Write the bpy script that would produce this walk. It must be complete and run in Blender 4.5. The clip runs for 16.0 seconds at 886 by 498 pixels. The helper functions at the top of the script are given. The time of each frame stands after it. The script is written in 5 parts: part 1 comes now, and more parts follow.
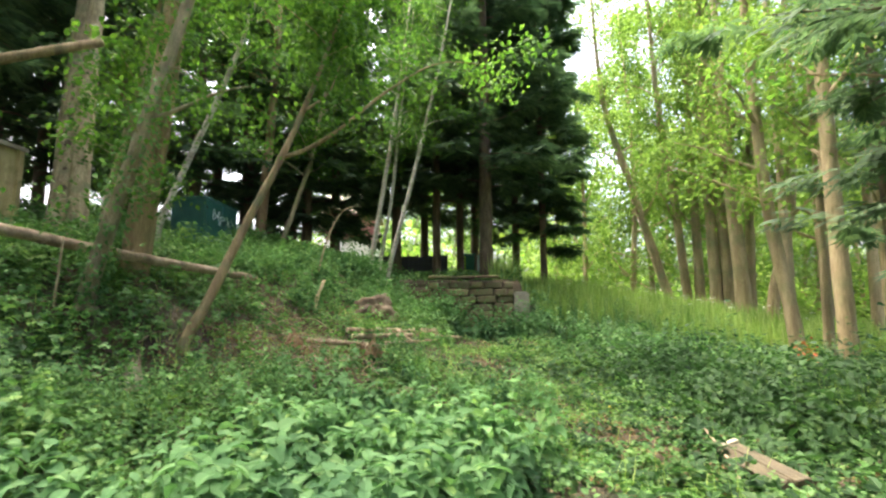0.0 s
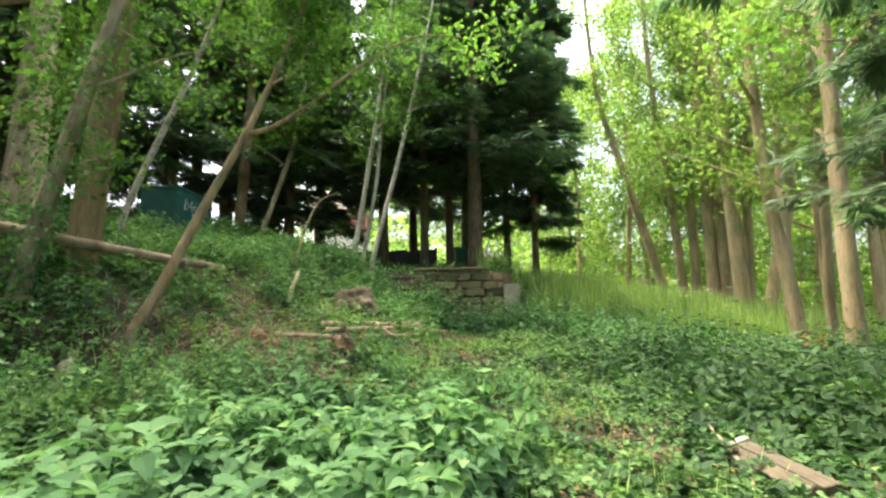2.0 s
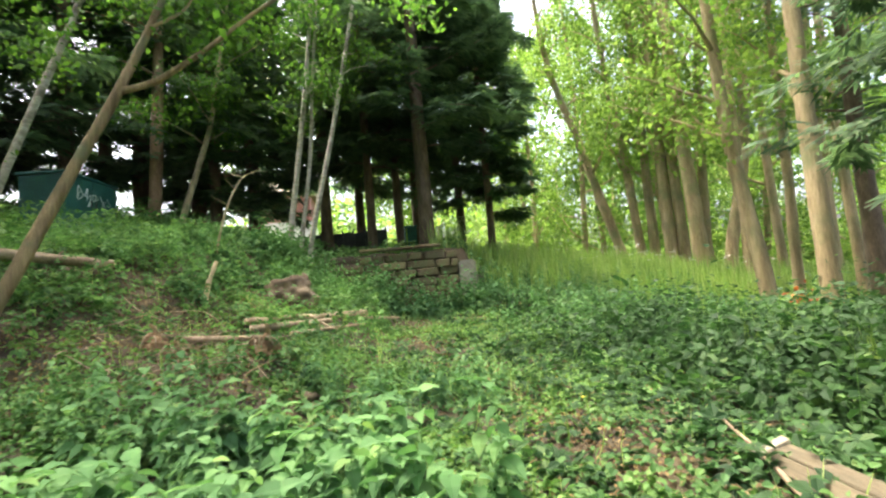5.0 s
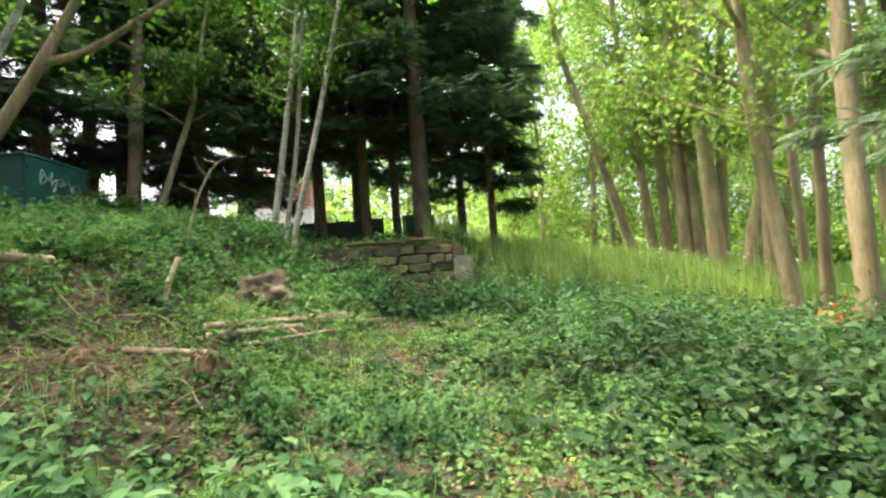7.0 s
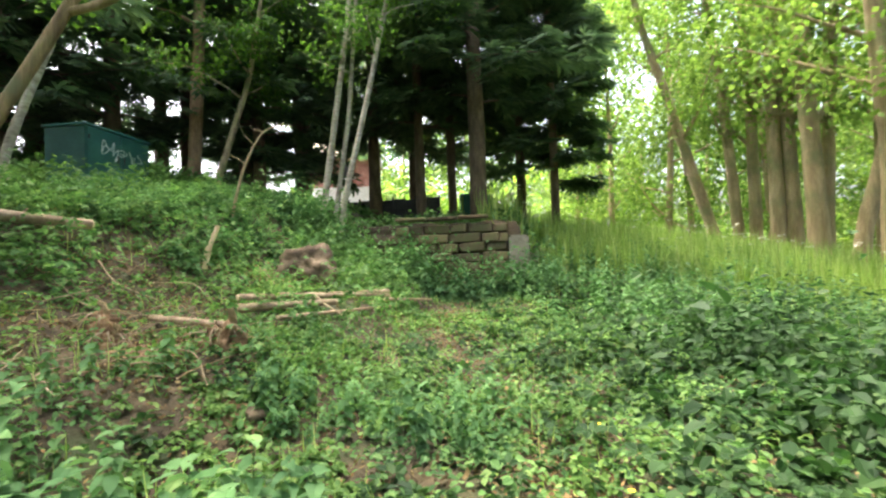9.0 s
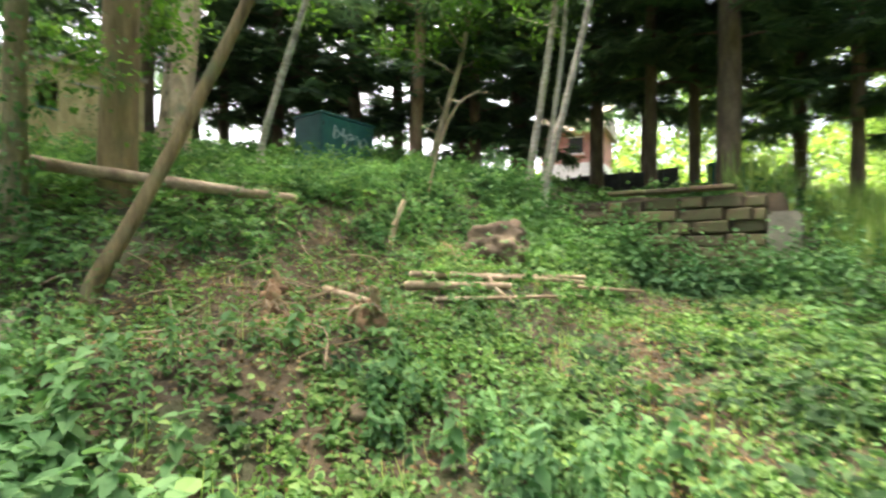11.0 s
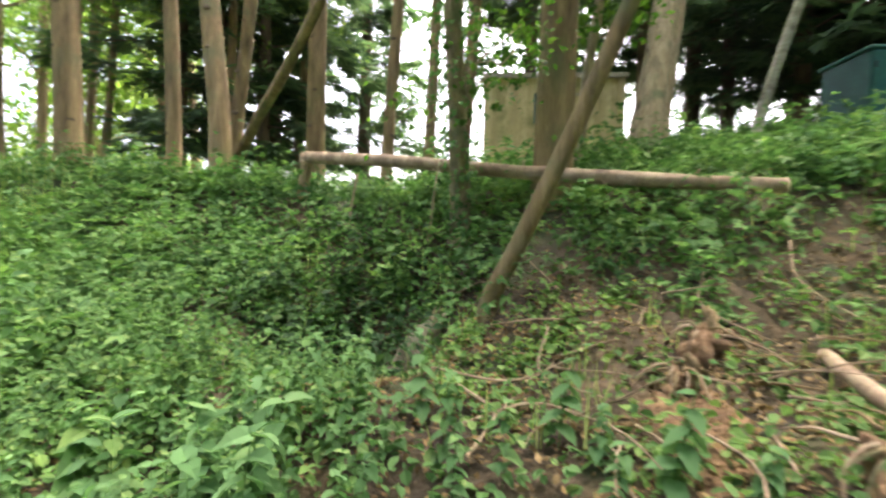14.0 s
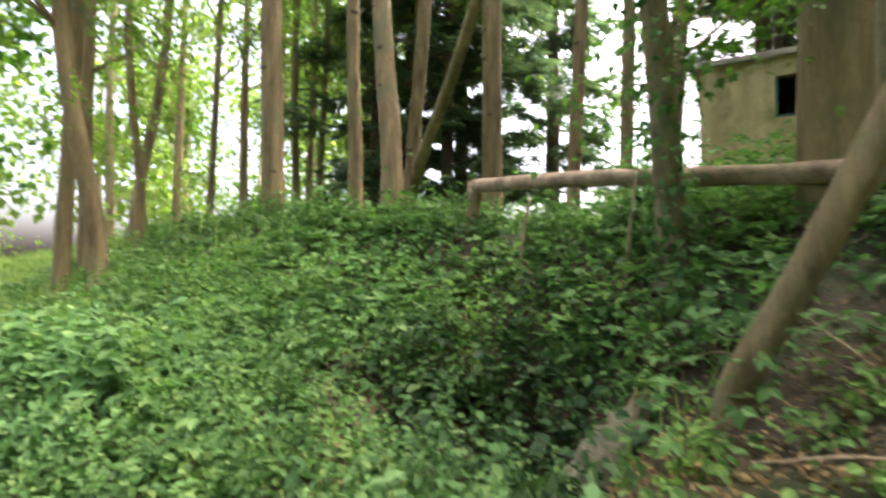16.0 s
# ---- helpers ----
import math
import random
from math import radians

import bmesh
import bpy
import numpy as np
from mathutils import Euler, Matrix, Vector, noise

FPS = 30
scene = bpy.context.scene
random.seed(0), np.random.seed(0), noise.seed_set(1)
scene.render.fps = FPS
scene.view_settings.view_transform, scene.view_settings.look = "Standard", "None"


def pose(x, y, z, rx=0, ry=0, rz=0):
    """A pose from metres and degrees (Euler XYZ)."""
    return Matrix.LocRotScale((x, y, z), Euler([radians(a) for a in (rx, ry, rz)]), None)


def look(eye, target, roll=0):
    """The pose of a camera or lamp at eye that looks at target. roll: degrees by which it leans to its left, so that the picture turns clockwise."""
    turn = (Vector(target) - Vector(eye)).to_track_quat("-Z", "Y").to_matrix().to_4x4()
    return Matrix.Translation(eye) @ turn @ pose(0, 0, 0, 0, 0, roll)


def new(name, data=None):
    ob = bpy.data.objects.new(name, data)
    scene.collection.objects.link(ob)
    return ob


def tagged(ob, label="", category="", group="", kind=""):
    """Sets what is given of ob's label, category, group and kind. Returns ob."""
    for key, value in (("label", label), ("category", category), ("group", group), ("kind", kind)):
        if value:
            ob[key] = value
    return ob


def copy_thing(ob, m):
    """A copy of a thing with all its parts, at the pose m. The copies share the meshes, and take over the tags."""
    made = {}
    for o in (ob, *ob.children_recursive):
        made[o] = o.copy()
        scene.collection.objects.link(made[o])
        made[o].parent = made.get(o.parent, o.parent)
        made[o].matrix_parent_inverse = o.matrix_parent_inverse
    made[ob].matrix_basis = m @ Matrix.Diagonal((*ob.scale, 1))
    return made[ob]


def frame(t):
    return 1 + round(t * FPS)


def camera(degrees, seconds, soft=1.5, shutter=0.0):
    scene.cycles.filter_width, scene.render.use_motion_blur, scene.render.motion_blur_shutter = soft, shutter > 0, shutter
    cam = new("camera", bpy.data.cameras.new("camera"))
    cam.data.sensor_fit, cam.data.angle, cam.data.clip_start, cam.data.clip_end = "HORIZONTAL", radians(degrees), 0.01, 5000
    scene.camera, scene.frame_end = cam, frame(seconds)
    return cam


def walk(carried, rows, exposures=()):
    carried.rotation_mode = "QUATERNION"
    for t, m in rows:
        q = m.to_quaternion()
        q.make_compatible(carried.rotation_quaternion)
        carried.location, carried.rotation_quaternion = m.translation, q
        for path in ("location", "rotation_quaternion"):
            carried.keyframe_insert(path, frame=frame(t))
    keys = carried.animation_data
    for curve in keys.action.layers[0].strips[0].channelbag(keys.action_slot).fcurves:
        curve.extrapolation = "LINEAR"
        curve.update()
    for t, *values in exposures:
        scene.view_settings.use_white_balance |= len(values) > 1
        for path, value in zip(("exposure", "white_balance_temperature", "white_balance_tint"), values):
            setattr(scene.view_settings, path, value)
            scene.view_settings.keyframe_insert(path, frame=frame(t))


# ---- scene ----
cam = camera(86.1, 16.0, 2.3, 0.5)
EXPOSURES = [(0.0, 3.1, 6450, 9), (4.0, 3.17, 6450, 9), (8.0, 3.27, 6450, 9), (10.5, 3.45, 6550, 10), (12.0, 3.55, 6600, 12), (13.0, 3.55, 6600, 13), (14.5, 3.35, 6600, 14), (16.0, 3.25, 6600, 14)]
PATH = [
    (0, (-0.354, 2.332, 1.275), (-0.558, 4.306, 1.522), -0.3),
    (0.5, (-0.321, 2.432, 1.215), (-0.486, 4.412, 1.448), 0.5),
    (1, (-0.268, 2.74, 1.145), (-0.434, 4.716, 1.404), -0.2),
    (1.5, (-0.241, 2.906, 1.033), (-0.435, 4.88, 1.29), -1.2),
    (2, (-0.137, 3.068, 1.099), (-0.323, 5.044, 1.344), -0.8),
    (2.5, (-0.165, 3.279, 1.002), (-0.33, 5.257, 1.246), -1.0),
    (3, (-0.094, 3.725, 0.994), (-0.257, 5.707, 1.21), -2.8),
    (3.5, (-0.009, 3.882, 1.094), (-0.114, 5.871, 1.28), -3.2),
    (4, (-0.042, 3.991, 1.036), (-0.088, 5.981, 1.225), -4.5),
    (6.5, (0.25, 5.168, 1.343), (0.261, 7.165, 1.439), -4.8),
    (7, (0.392, 5.357, 1.386), (0.338, 7.353, 1.484), -3.9),
    (7.5, (0.428, 5.487, 1.386), (0.34, 7.483, 1.465), -3.2),
    (8, (0.419, 5.659, 1.344), (0.267, 7.652, 1.417), -3.0),
    (10.5, (0.902, 7.212, 1.188), (-0.012, 8.991, 1.148), -0.7),
    (11, (0.857, 7.579, 1.202), (-0.363, 9.164, 1.19), -0.1),
    (11.5, (0.615, 7.901, 1.288), (-0.838, 9.276, 1.291), 0.7),
    (12, (0.437, 8.173, 1.268), (-1.23, 9.278, 1.256), 1.2),
    (12.5, (0.206, 8.547, 1.287), (-1.619, 9.364, 1.271), 2.3),
    (13, (-0.171, 8.886, 1.233), (-2.11, 9.373, 1.22), 2.3),
    (13.5, (-0.448, 9.092, 1.242), (-2.44, 9.261, 1.216), 1.9),
    (14, (-0.721, 9.244, 1.311), (-2.712, 9.053, 1.284), 1.8),
    (14.5, (-1.086, 9.246, 1.273), (-3.043, 8.835, 1.229), 1.5),
    (15, (-1.469, 9.257, 1.302), (-3.399, 8.735, 1.24), 1.4),
    (15.5, (-1.854, 9.272, 1.301), (-3.722, 8.556, 1.312), 2.2),
    (16, (-2.074, 9.145, 1.398), (-3.818, 8.171, 1.493), 0.9),
]
walk(cam, [(t, look(eye, target, roll)) for t, eye, target, roll in PATH], EXPOSURES)

# ---- light: bright overcast sky ----
world = bpy.data.worlds.new("overcast_sky")
scene.world = world
world.use_nodes = True
wn = world.node_tree
sky = wn.nodes.new("ShaderNodeTexSky")
sky.sky_type, sky.sun_disc = "NISHITA", False
sky.sun_elevation, sky.sun_rotation = radians(70), radians(-60)
sky.air_density, sky.dust_density, sky.ozone_density = 0.7, 10.0, 0.3
wn.links.new(sky.outputs["Color"], wn.nodes["Background"].inputs["Color"])
wn.nodes["Background"].inputs["Strength"].default_value = 0.15
sun = new("sun", bpy.data.lights.new("sun", "SUN"))
sun.data.energy, sun.data.angle, sun.data.color = 0.5, radians(60), (1.0, 0.97, 0.92)
sun.matrix_world = look((0, 0, 60), (12, -6.9, 22))

# ---- materials ----
def material(name, rough=0.8, metal=0.0):
    m = bpy.data.materials.new(name)
    m.use_nodes = True
    b = m.node_tree.nodes["Principled BSDF"]
    b.inputs["Roughness"].default_value, b.inputs["Metallic"].default_value = rough, metal
    return m, m.node_tree, b


def node(nt, kind, **inputs):
    n = nt.nodes.new("ShaderNode" + kind)
    for k, v in inputs.items():
        n.inputs[k.replace("_", " ")].default_value = v
    return n


def ramp(nt, source, stops):
    r = nt.nodes.new("ShaderNodeValToRGB")
    while len(r.color_ramp.elements) < len(stops):
        r.color_ramp.elements.new(0.5)
    for e, (p, c) in zip(r.color_ramp.elements, stops):
        e.position, e.color = p, (*c, 1)
    nt.links.new(source, r.inputs[0])
    return r.outputs[0]


def mixed(nt, a, b, fac, mode="MIX"):
    m = nt.nodes.new("ShaderNodeMix")
    m.data_type, m.blend_type = "RGBA", mode
    for s, v in ((m.inputs[6], a), (m.inputs[7], b), (m.inputs[0], fac)):
        if isinstance(v, (int, float)):
            s.default_value = v
        elif isinstance(v, tuple):
            s.default_value = (*v, 1)
        else:
            nt.links.new(v, s)
    return m.outputs[2]


def noise_out(nt, scale, detail=4, stretch=None, rough=0.55):
    n = node(nt, "TexNoise", Scale=scale, Detail=detail, Roughness=rough)
    tc = nt.nodes.new("ShaderNodeTexCoord")
    if stretch:
        mp = nt.nodes.new("ShaderNodeMapping")
        mp.inputs["Scale"].default_value = stretch
        nt.links.new(tc.outputs["Object"], mp.inputs[0])
        nt.links.new(mp.outputs[0], n.inputs["Vector"])
    else:
        nt.links.new(tc.outputs["Object"], n.inputs["Vector"])
    return n.outputs["Fac"]


def bump(nt, b, height, strength=0.4, distance=0.02):
    n = node(nt, "Bump", Strength=strength, Distance=distance)
    nt.links.new(height, n.inputs["Height"])
    nt.links.new(n.outputs[0], b.inputs["Normal"])


def surface(name, dark, mid, light, scale=3.0, fine=40.0, stretch=None, rough=0.85, relief=0.5, depth=0.02, stain=None, stain_scale=0.8):
    """Two scales of colour noise and a bump; stain: a second colour in blotches."""
    m, nt, b = material(name, rough)
    big, small = noise_out(nt, scale, 5, stretch), noise_out(nt, fine, 4, stretch, 0.7)
    c = ramp(nt, big, [(0.3, dark), (0.5, mid), (0.72, light)])
    c = mixed(nt, c, ramp(nt, small, [(0.3, (0.62, 0.6, 0.58)), (0.7, (1.25, 1.25, 1.25))]), 0.8, "MULTIPLY")
    if stain:
        c = mixed(nt, c, stain, ramp(nt, noise_out(nt, stain_scale, 6), [(0.5, (0, 0, 0)), (0.66, (0.85, 0.85, 0.85))]))
    nt.links.new(c, b.inputs["Base Color"])
    bump(nt, b, small, relief, depth)
    return m


def foliage(name, stops, through_light=0.4, rough=0.62, patch=0.9):
    """Leaves: colour by leaf and by patch, light passing through the blade."""
    m, nt, b = material(name, rough)
    g = nt.nodes.new("ShaderNodeNewGeometry")
    c = ramp(nt, g.outputs["Random Per Island"], stops)
    pn = noise_out(nt, patch, 3)
    c = mixed(nt, c, ramp(nt, pn, [(0.32, (0.58, 0.66, 0.7)), (0.5, (1.0, 1.0, 1.0)), (0.68, (1.25, 1.25, 1.08))]), 1.0, "MULTIPLY")
    nt.links.new(c, b.inputs["Base Color"])
    b.inputs["Specular IOR Level"].default_value = 0.22
    t = nt.nodes.new("ShaderNodeBsdfTranslucent")
    nt.links.new(mixed(nt, c, (1.06, 1.2, 0.8), 1.0, "MULTIPLY"), t.inputs["Color"])
    mx = nt.nodes.new("ShaderNodeMixShader")
    mx.inputs[0].default_value = through_light
    nt.links.new(b.outputs[0], mx.inputs[1])
    nt.links.new(t.outputs[0], mx.inputs[2])
    nt.links.new(mx.outputs[0], nt.nodes["Material Output"].inputs["Surface"])
    return m


M_SOIL = surface("soil_and_leaf_litter", (0.024, 0.017, 0.008), (0.056, 0.04, 0.018), (0.11, 0.08, 0.038), 2.0, 30, relief=1.0, depth=0.04, stain=(0.035, 0.06, 0.016), stain_scale=1.5)
M_BARE = surface("bare_earth", (0.1, 0.058, 0.028), (0.2, 0.12, 0.058), (0.3, 0.19, 0.095), 5, 40, relief=1.0, depth=0.03)
M_LITTER = surface("dark_crumbly_earth", (0.034, 0.024, 0.01), (0.074, 0.052, 0.022), (0.14, 0.1, 0.046), 9, 45, relief=1.0, depth=0.04)
M_BARK = surface("smooth_grey_brown_bark", (0.13, 0.092, 0.043), (0.25, 0.182, 0.086), (0.37, 0.28, 0.142), 7, 48, (1, 1, 0.12), relief=1.0, depth=0.035, stain=(0.14, 0.15, 0.07), stain_scale=1.6)
M_BARK2 = surface("pale_mottled_bark", (0.16, 0.13, 0.076), (0.29, 0.235, 0.14), (0.41, 0.345, 0.22), 9, 34, (1, 1, 0.3), relief=0.9, depth=0.02, stain=(0.13, 0.15, 0.075), stain_scale=2.5)
M_POPLAR = surface("poplar_bark", (0.18, 0.138, 0.068), (0.31, 0.245, 0.128), (0.43, 0.35, 0.2), 4, 26, (1, 1, 0.18), relief=1.0, depth=0.03, stain=(0.15, 0.17, 0.07), stain_scale=1.0)
M_BIRCH = surface("birch_bark", (0.22, 0.2, 0.165), (0.38, 0.35, 0.29), (0.52, 0.49, 0.42), 6, 30, (1, 1, 3), relief=0.4, depth=0.01, stain=(0.12, 0.1, 0.075), stain_scale=3)
M_CONBARK = surface("dark_conifer_bark", (0.06, 0.044, 0.027), (0.12, 0.088, 0.055), (0.19, 0.142, 0.09), 6, 30, (1, 1, 0.3), relief=1.0, depth=0.02)
M_PINE = surface("reddish_pine_bark", (0.17, 0.105, 0.06), (0.28, 0.185, 0.11), (0.37, 0.26, 0.165), 6, 30, (1, 1, 0.3), relief=0.8, depth=0.02)
M_LOG = surface("stripped_dry_log", (0.14, 0.1, 0.062), (0.27, 0.205, 0.13), (0.42, 0.34, 0.23), 5, 40, (1.4, 1.4, 1), relief=0.9, depth=0.01, stain=(0.2, 0.13, 0.08), stain_scale=3)
M_MOSSY = surface("mossy_rotten_wood", (0.1, 0.085, 0.05), (0.2, 0.18, 0.11), (0.33, 0.31, 0.22), 8, 40, (1, 1, 0.4), relief=1.0, depth=0.02, stain=(0.13, 0.17, 0.05), stain_scale=4)
M_WOOD = surface("split_pale_wood", (0.36, 0.25, 0.14), (0.5, 0.38, 0.24), (0.62, 0.5, 0.34), 8, 60, (3, 3, 0.5), relief=0.5, depth=0.01)
def varied(m, low, high):
    """Lets each object of a material be a little lighter or darker."""
    nt = m.node_tree
    s = nt.nodes["Principled BSDF"].inputs["Base Color"]
    src = s.links[0].from_socket
    r = ramp(nt, nt.nodes.new("ShaderNodeObjectInfo").outputs["Random"], [(0.0, low), (1.0, high)])
    nt.links.new(mixed(nt, src, r, 1.0, "MULTIPLY"), s)


M_PLANK = surface("weathered_plank", (0.05, 0.04, 0.021), (0.085, 0.069, 0.037), (0.125, 0.104, 0.058), 4, 40, (1, 8, 8), relief=0.5, depth=0.005)
M_STONE = surface("mossy_wall_stone", (0.075, 0.055, 0.036), (0.14, 0.105, 0.068), (0.21, 0.16, 0.105), 3, 24, relief=0.9, depth=0.02, stain=(0.1, 0.12, 0.05), stain_scale=1.5)
varied(M_STONE, (0.55, 0.55, 0.5), (1.35, 1.25, 1.1))
M_ROCK = surface("brown_boulder", (0.055, 0.038, 0.021), (0.105, 0.076, 0.043), (0.16, 0.12, 0.07), 4, 22, relief=1.0, depth=0.03)
M_CONCRETE = surface("weathered_concrete", (0.16, 0.145, 0.11), (0.25, 0.23, 0.18), (0.34, 0.31, 0.25), 3, 40, relief=0.4, depth=0.01, stain=(0.17, 0.17, 0.1), stain_scale=1.2)
M_PLASTER = surface("cream_render_with_algae", (0.27, 0.225, 0.09), (0.4, 0.335, 0.15), (0.52, 0.44, 0.22), 2.2, 26, (1, 2.5, 0.3), relief=0.35, depth=0.01, stain=(0.15, 0.155, 0.045), stain_scale=1.6)
M_FASCIA = surface("grey_roof_edge", (0.2, 0.18, 0.13), (0.3, 0.27, 0.2), (0.4, 0.36, 0.27), 3, 30)
M_CABINET = surface("dark_green_painted_steel", (0.014, 0.075, 0.068), (0.022, 0.1, 0.09), (0.036, 0.13, 0.115), 2, 30, rough=0.42, relief=0.1, depth=0.004)
M_GRAFFITI = surface("pale_graffiti_paint", (0.25, 0.32, 0.31), (0.35, 0.42, 0.4), (0.45, 0.5, 0.48), 5, 30)
M_BLACK = surface("dark_interior", (0.008, 0.007, 0.006), (0.012, 0.011, 0.01), (0.02, 0.018, 0.015))
M_RED = surface("faded_red_brick_wall", (0.34, 0.15, 0.12), (0.45, 0.22, 0.18), (0.52, 0.3, 0.25), 3, 20)
M_WHITE = surface("white_painted_wall", (0.6, 0.6, 0.57), (0.72, 0.72, 0.7), (0.8, 0.8, 0.78), 1, 20)
M_DARKMETAL = surface("dark_metal", (0.015, 0.017, 0.018), (0.03, 0.032, 0.033), (0.05, 0.052, 0.052), 3, 20, rough=0.5)
M_BINGREEN = surface("green_plastic", (0.01, 0.1, 0.075), (0.015, 0.14, 0.1), (0.025, 0.17, 0.13), 3, 20, rough=0.45)
M_YELLOW = surface("yellow_petal", (0.6, 0.42, 0.02), (0.75, 0.55, 0.02), (0.8, 0.62, 0.05))
M_PETAL = surface("white_petal", (0.55, 0.56, 0.46), (0.68, 0.69, 0.6), (0.78, 0.78, 0.72), 20, 60)
M_LIME = surface("lime_reflective_stripe", (0.3, 0.55, 0.03), (0.4, 0.65, 0.05), (0.45, 0.7, 0.08))
M_PALE = surface("pale_limestone", (0.4, 0.37, 0.3), (0.52, 0.49, 0.41), (0.6, 0.57, 0.5), 3, 20)
M_ROAD = surface("pale_tarmac_road", (0.2, 0.2, 0.19), (0.27, 0.27, 0.26), (0.33, 0.33, 0.32), 1, 30)

L_NETTLE = foliage("nettle_leaf", [(0.0, (0.068, 0.152, 0.054)), (0.5, (0.114, 0.228, 0.09)), (0.92, (0.158, 0.28, 0.11)), (1.0, (0.19, 0.3, 0.095))], 0.4, 0.8)
L_COVER = foliage("ground_cover_leaf", [(0.0, (0.05, 0.115, 0.034)), (0.45, (0.096, 0.2, 0.062)), (0.85, (0.152, 0.275, 0.09)), (1.0, (0.21, 0.31, 0.1))])
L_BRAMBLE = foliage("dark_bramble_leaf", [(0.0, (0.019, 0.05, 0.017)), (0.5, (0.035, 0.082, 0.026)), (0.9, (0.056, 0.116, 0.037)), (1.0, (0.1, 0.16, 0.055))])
L_BRIGHT = foliage("fresh_herb_leaf", [(0.0, (0.075, 0.155, 0.042)), (0.5, (0.12, 0.22, 0.058)), (1.0, (0.175, 0.28, 0.078))])
L_GRASS = foliage("tall_meadow_grass", [(0.0, (0.17, 0.27, 0.06)), (0.5, (0.27, 0.38, 0.1)), (1.0, (0.4, 0.46, 0.19))], 0.45)
L_TREE = foliage("broadleaf_tree_leaf", [(0.0, (0.045, 0.11, 0.018)), (0.5, (0.085, 0.18, 0.028)), (1.0, (0.14, 0.25, 0.04))], 0.5)
L_POPLAR = foliage("poplar_leaf", [(0.0, (0.095, 0.165, 0.03)), (0.5, (0.165, 0.255, 0.05)), (1.0, (0.24, 0.33, 0.08))], 0.55)
L_CONIFER = foliage("conifer_needles", [(0.0, (0.065, 0.105, 0.062)), (0.6, (0.1, 0.16, 0.088)), (1.0, (0.14, 0.205, 0.1))], 0.45, 0.8)
L_DEAD = foliage("dead_leaf_litter", [(0.0, (0.055, 0.033, 0.013)), (0.5, (0.13, 0.086, 0.036)), (1.0, (0.27, 0.19, 0.085))], 0.1, 0.8)
L_RUST = foliage("rust_red_leaf", [(0.0, (0.3, 0.06, 0.02)), (0.6, (0.45, 0.1, 0.03)), (1.0, (0.35, 0.16, 0.04))], 0.3)

# ---- shape helpers ----
rng = np.random.default_rng(7)


def mesh_object(name, verts, faces, mat, parent=None, smooth=False, label=""):
    """verts (n, 3); faces a list of index arrays, one array for each polygon size."""
    me = bpy.data.meshes.new(name)
    verts = np.asarray(verts, dtype=np.float32)
    faces = [np.asarray(f, dtype=np.int32) for f in faces if len(f)]
    loops = np.concatenate([f.ravel() for f in faces])
    sizes = np.concatenate([np.full(len(f), f.shape[1], dtype=np.int32) for f in faces])
    me.vertices.add(len(verts)), me.loops.add(len(loops)), me.polygons.add(len(sizes))
    me.vertices.foreach_set("co", verts.ravel())
    me.loops.foreach_set("vertex_index", loops)
    me.polygons.foreach_set("loop_start", np.concatenate([[0], np.cumsum(sizes)[:-1]]).astype(np.int32))
    me.polygons.foreach_set("use_smooth", np.full(len(sizes), smooth))
    me.update(calc_edges=True)
    me.materials.append(mat)
    ob = new(name, me)
    if parent:
        ob.parent = parent
    if label:
        tagged(ob, label)
    return ob


def part(name, bm, mat, parent, label="", smooth=False):
    me = bpy.data.meshes.new(name)
    bm.to_mesh(me)
    bm.free()
    me.materials.append(mat)
    for p in me.polygons:
        p.use_smooth = smooth
    ob = new(name, me)
    ob.parent = parent
    if label:
        tagged(ob, label)
    return ob


def thing(name, label, category, at=(0, 0, 0), turn=0, group="", kind=""):
    ob = new(name)
    ob.matrix_basis = pose(*at, 0, 0, turn)
    return tagged(ob, label, category, group, kind)


def block(size, at=(0, 0, 0), bevel=0.01, rot=None, bm=None, segments=1):
    """A box with rounded edges, centred at `at`."""
    b = bmesh.new()
    bmesh.ops.create_cube(b, size=1, matrix=Matrix.Diagonal((*size, 1)))
    if bevel:
        bmesh.ops.bevel(b, geom=b.edges[:], offset=bevel, segments=segments, affect="EDGES")
    m = Matrix.Translation(at) @ (rot or Matrix.Identity(4))
    bmesh.ops.transform(b, matrix=m, verts=b.verts)
    if bm is None:
        return b
    me = bpy.data.meshes.new("tmp")
    b.to_mesh(me)
    b.free()
    bm.from_mesh(me)
    bpy.data.meshes.remove(me)
    return bm


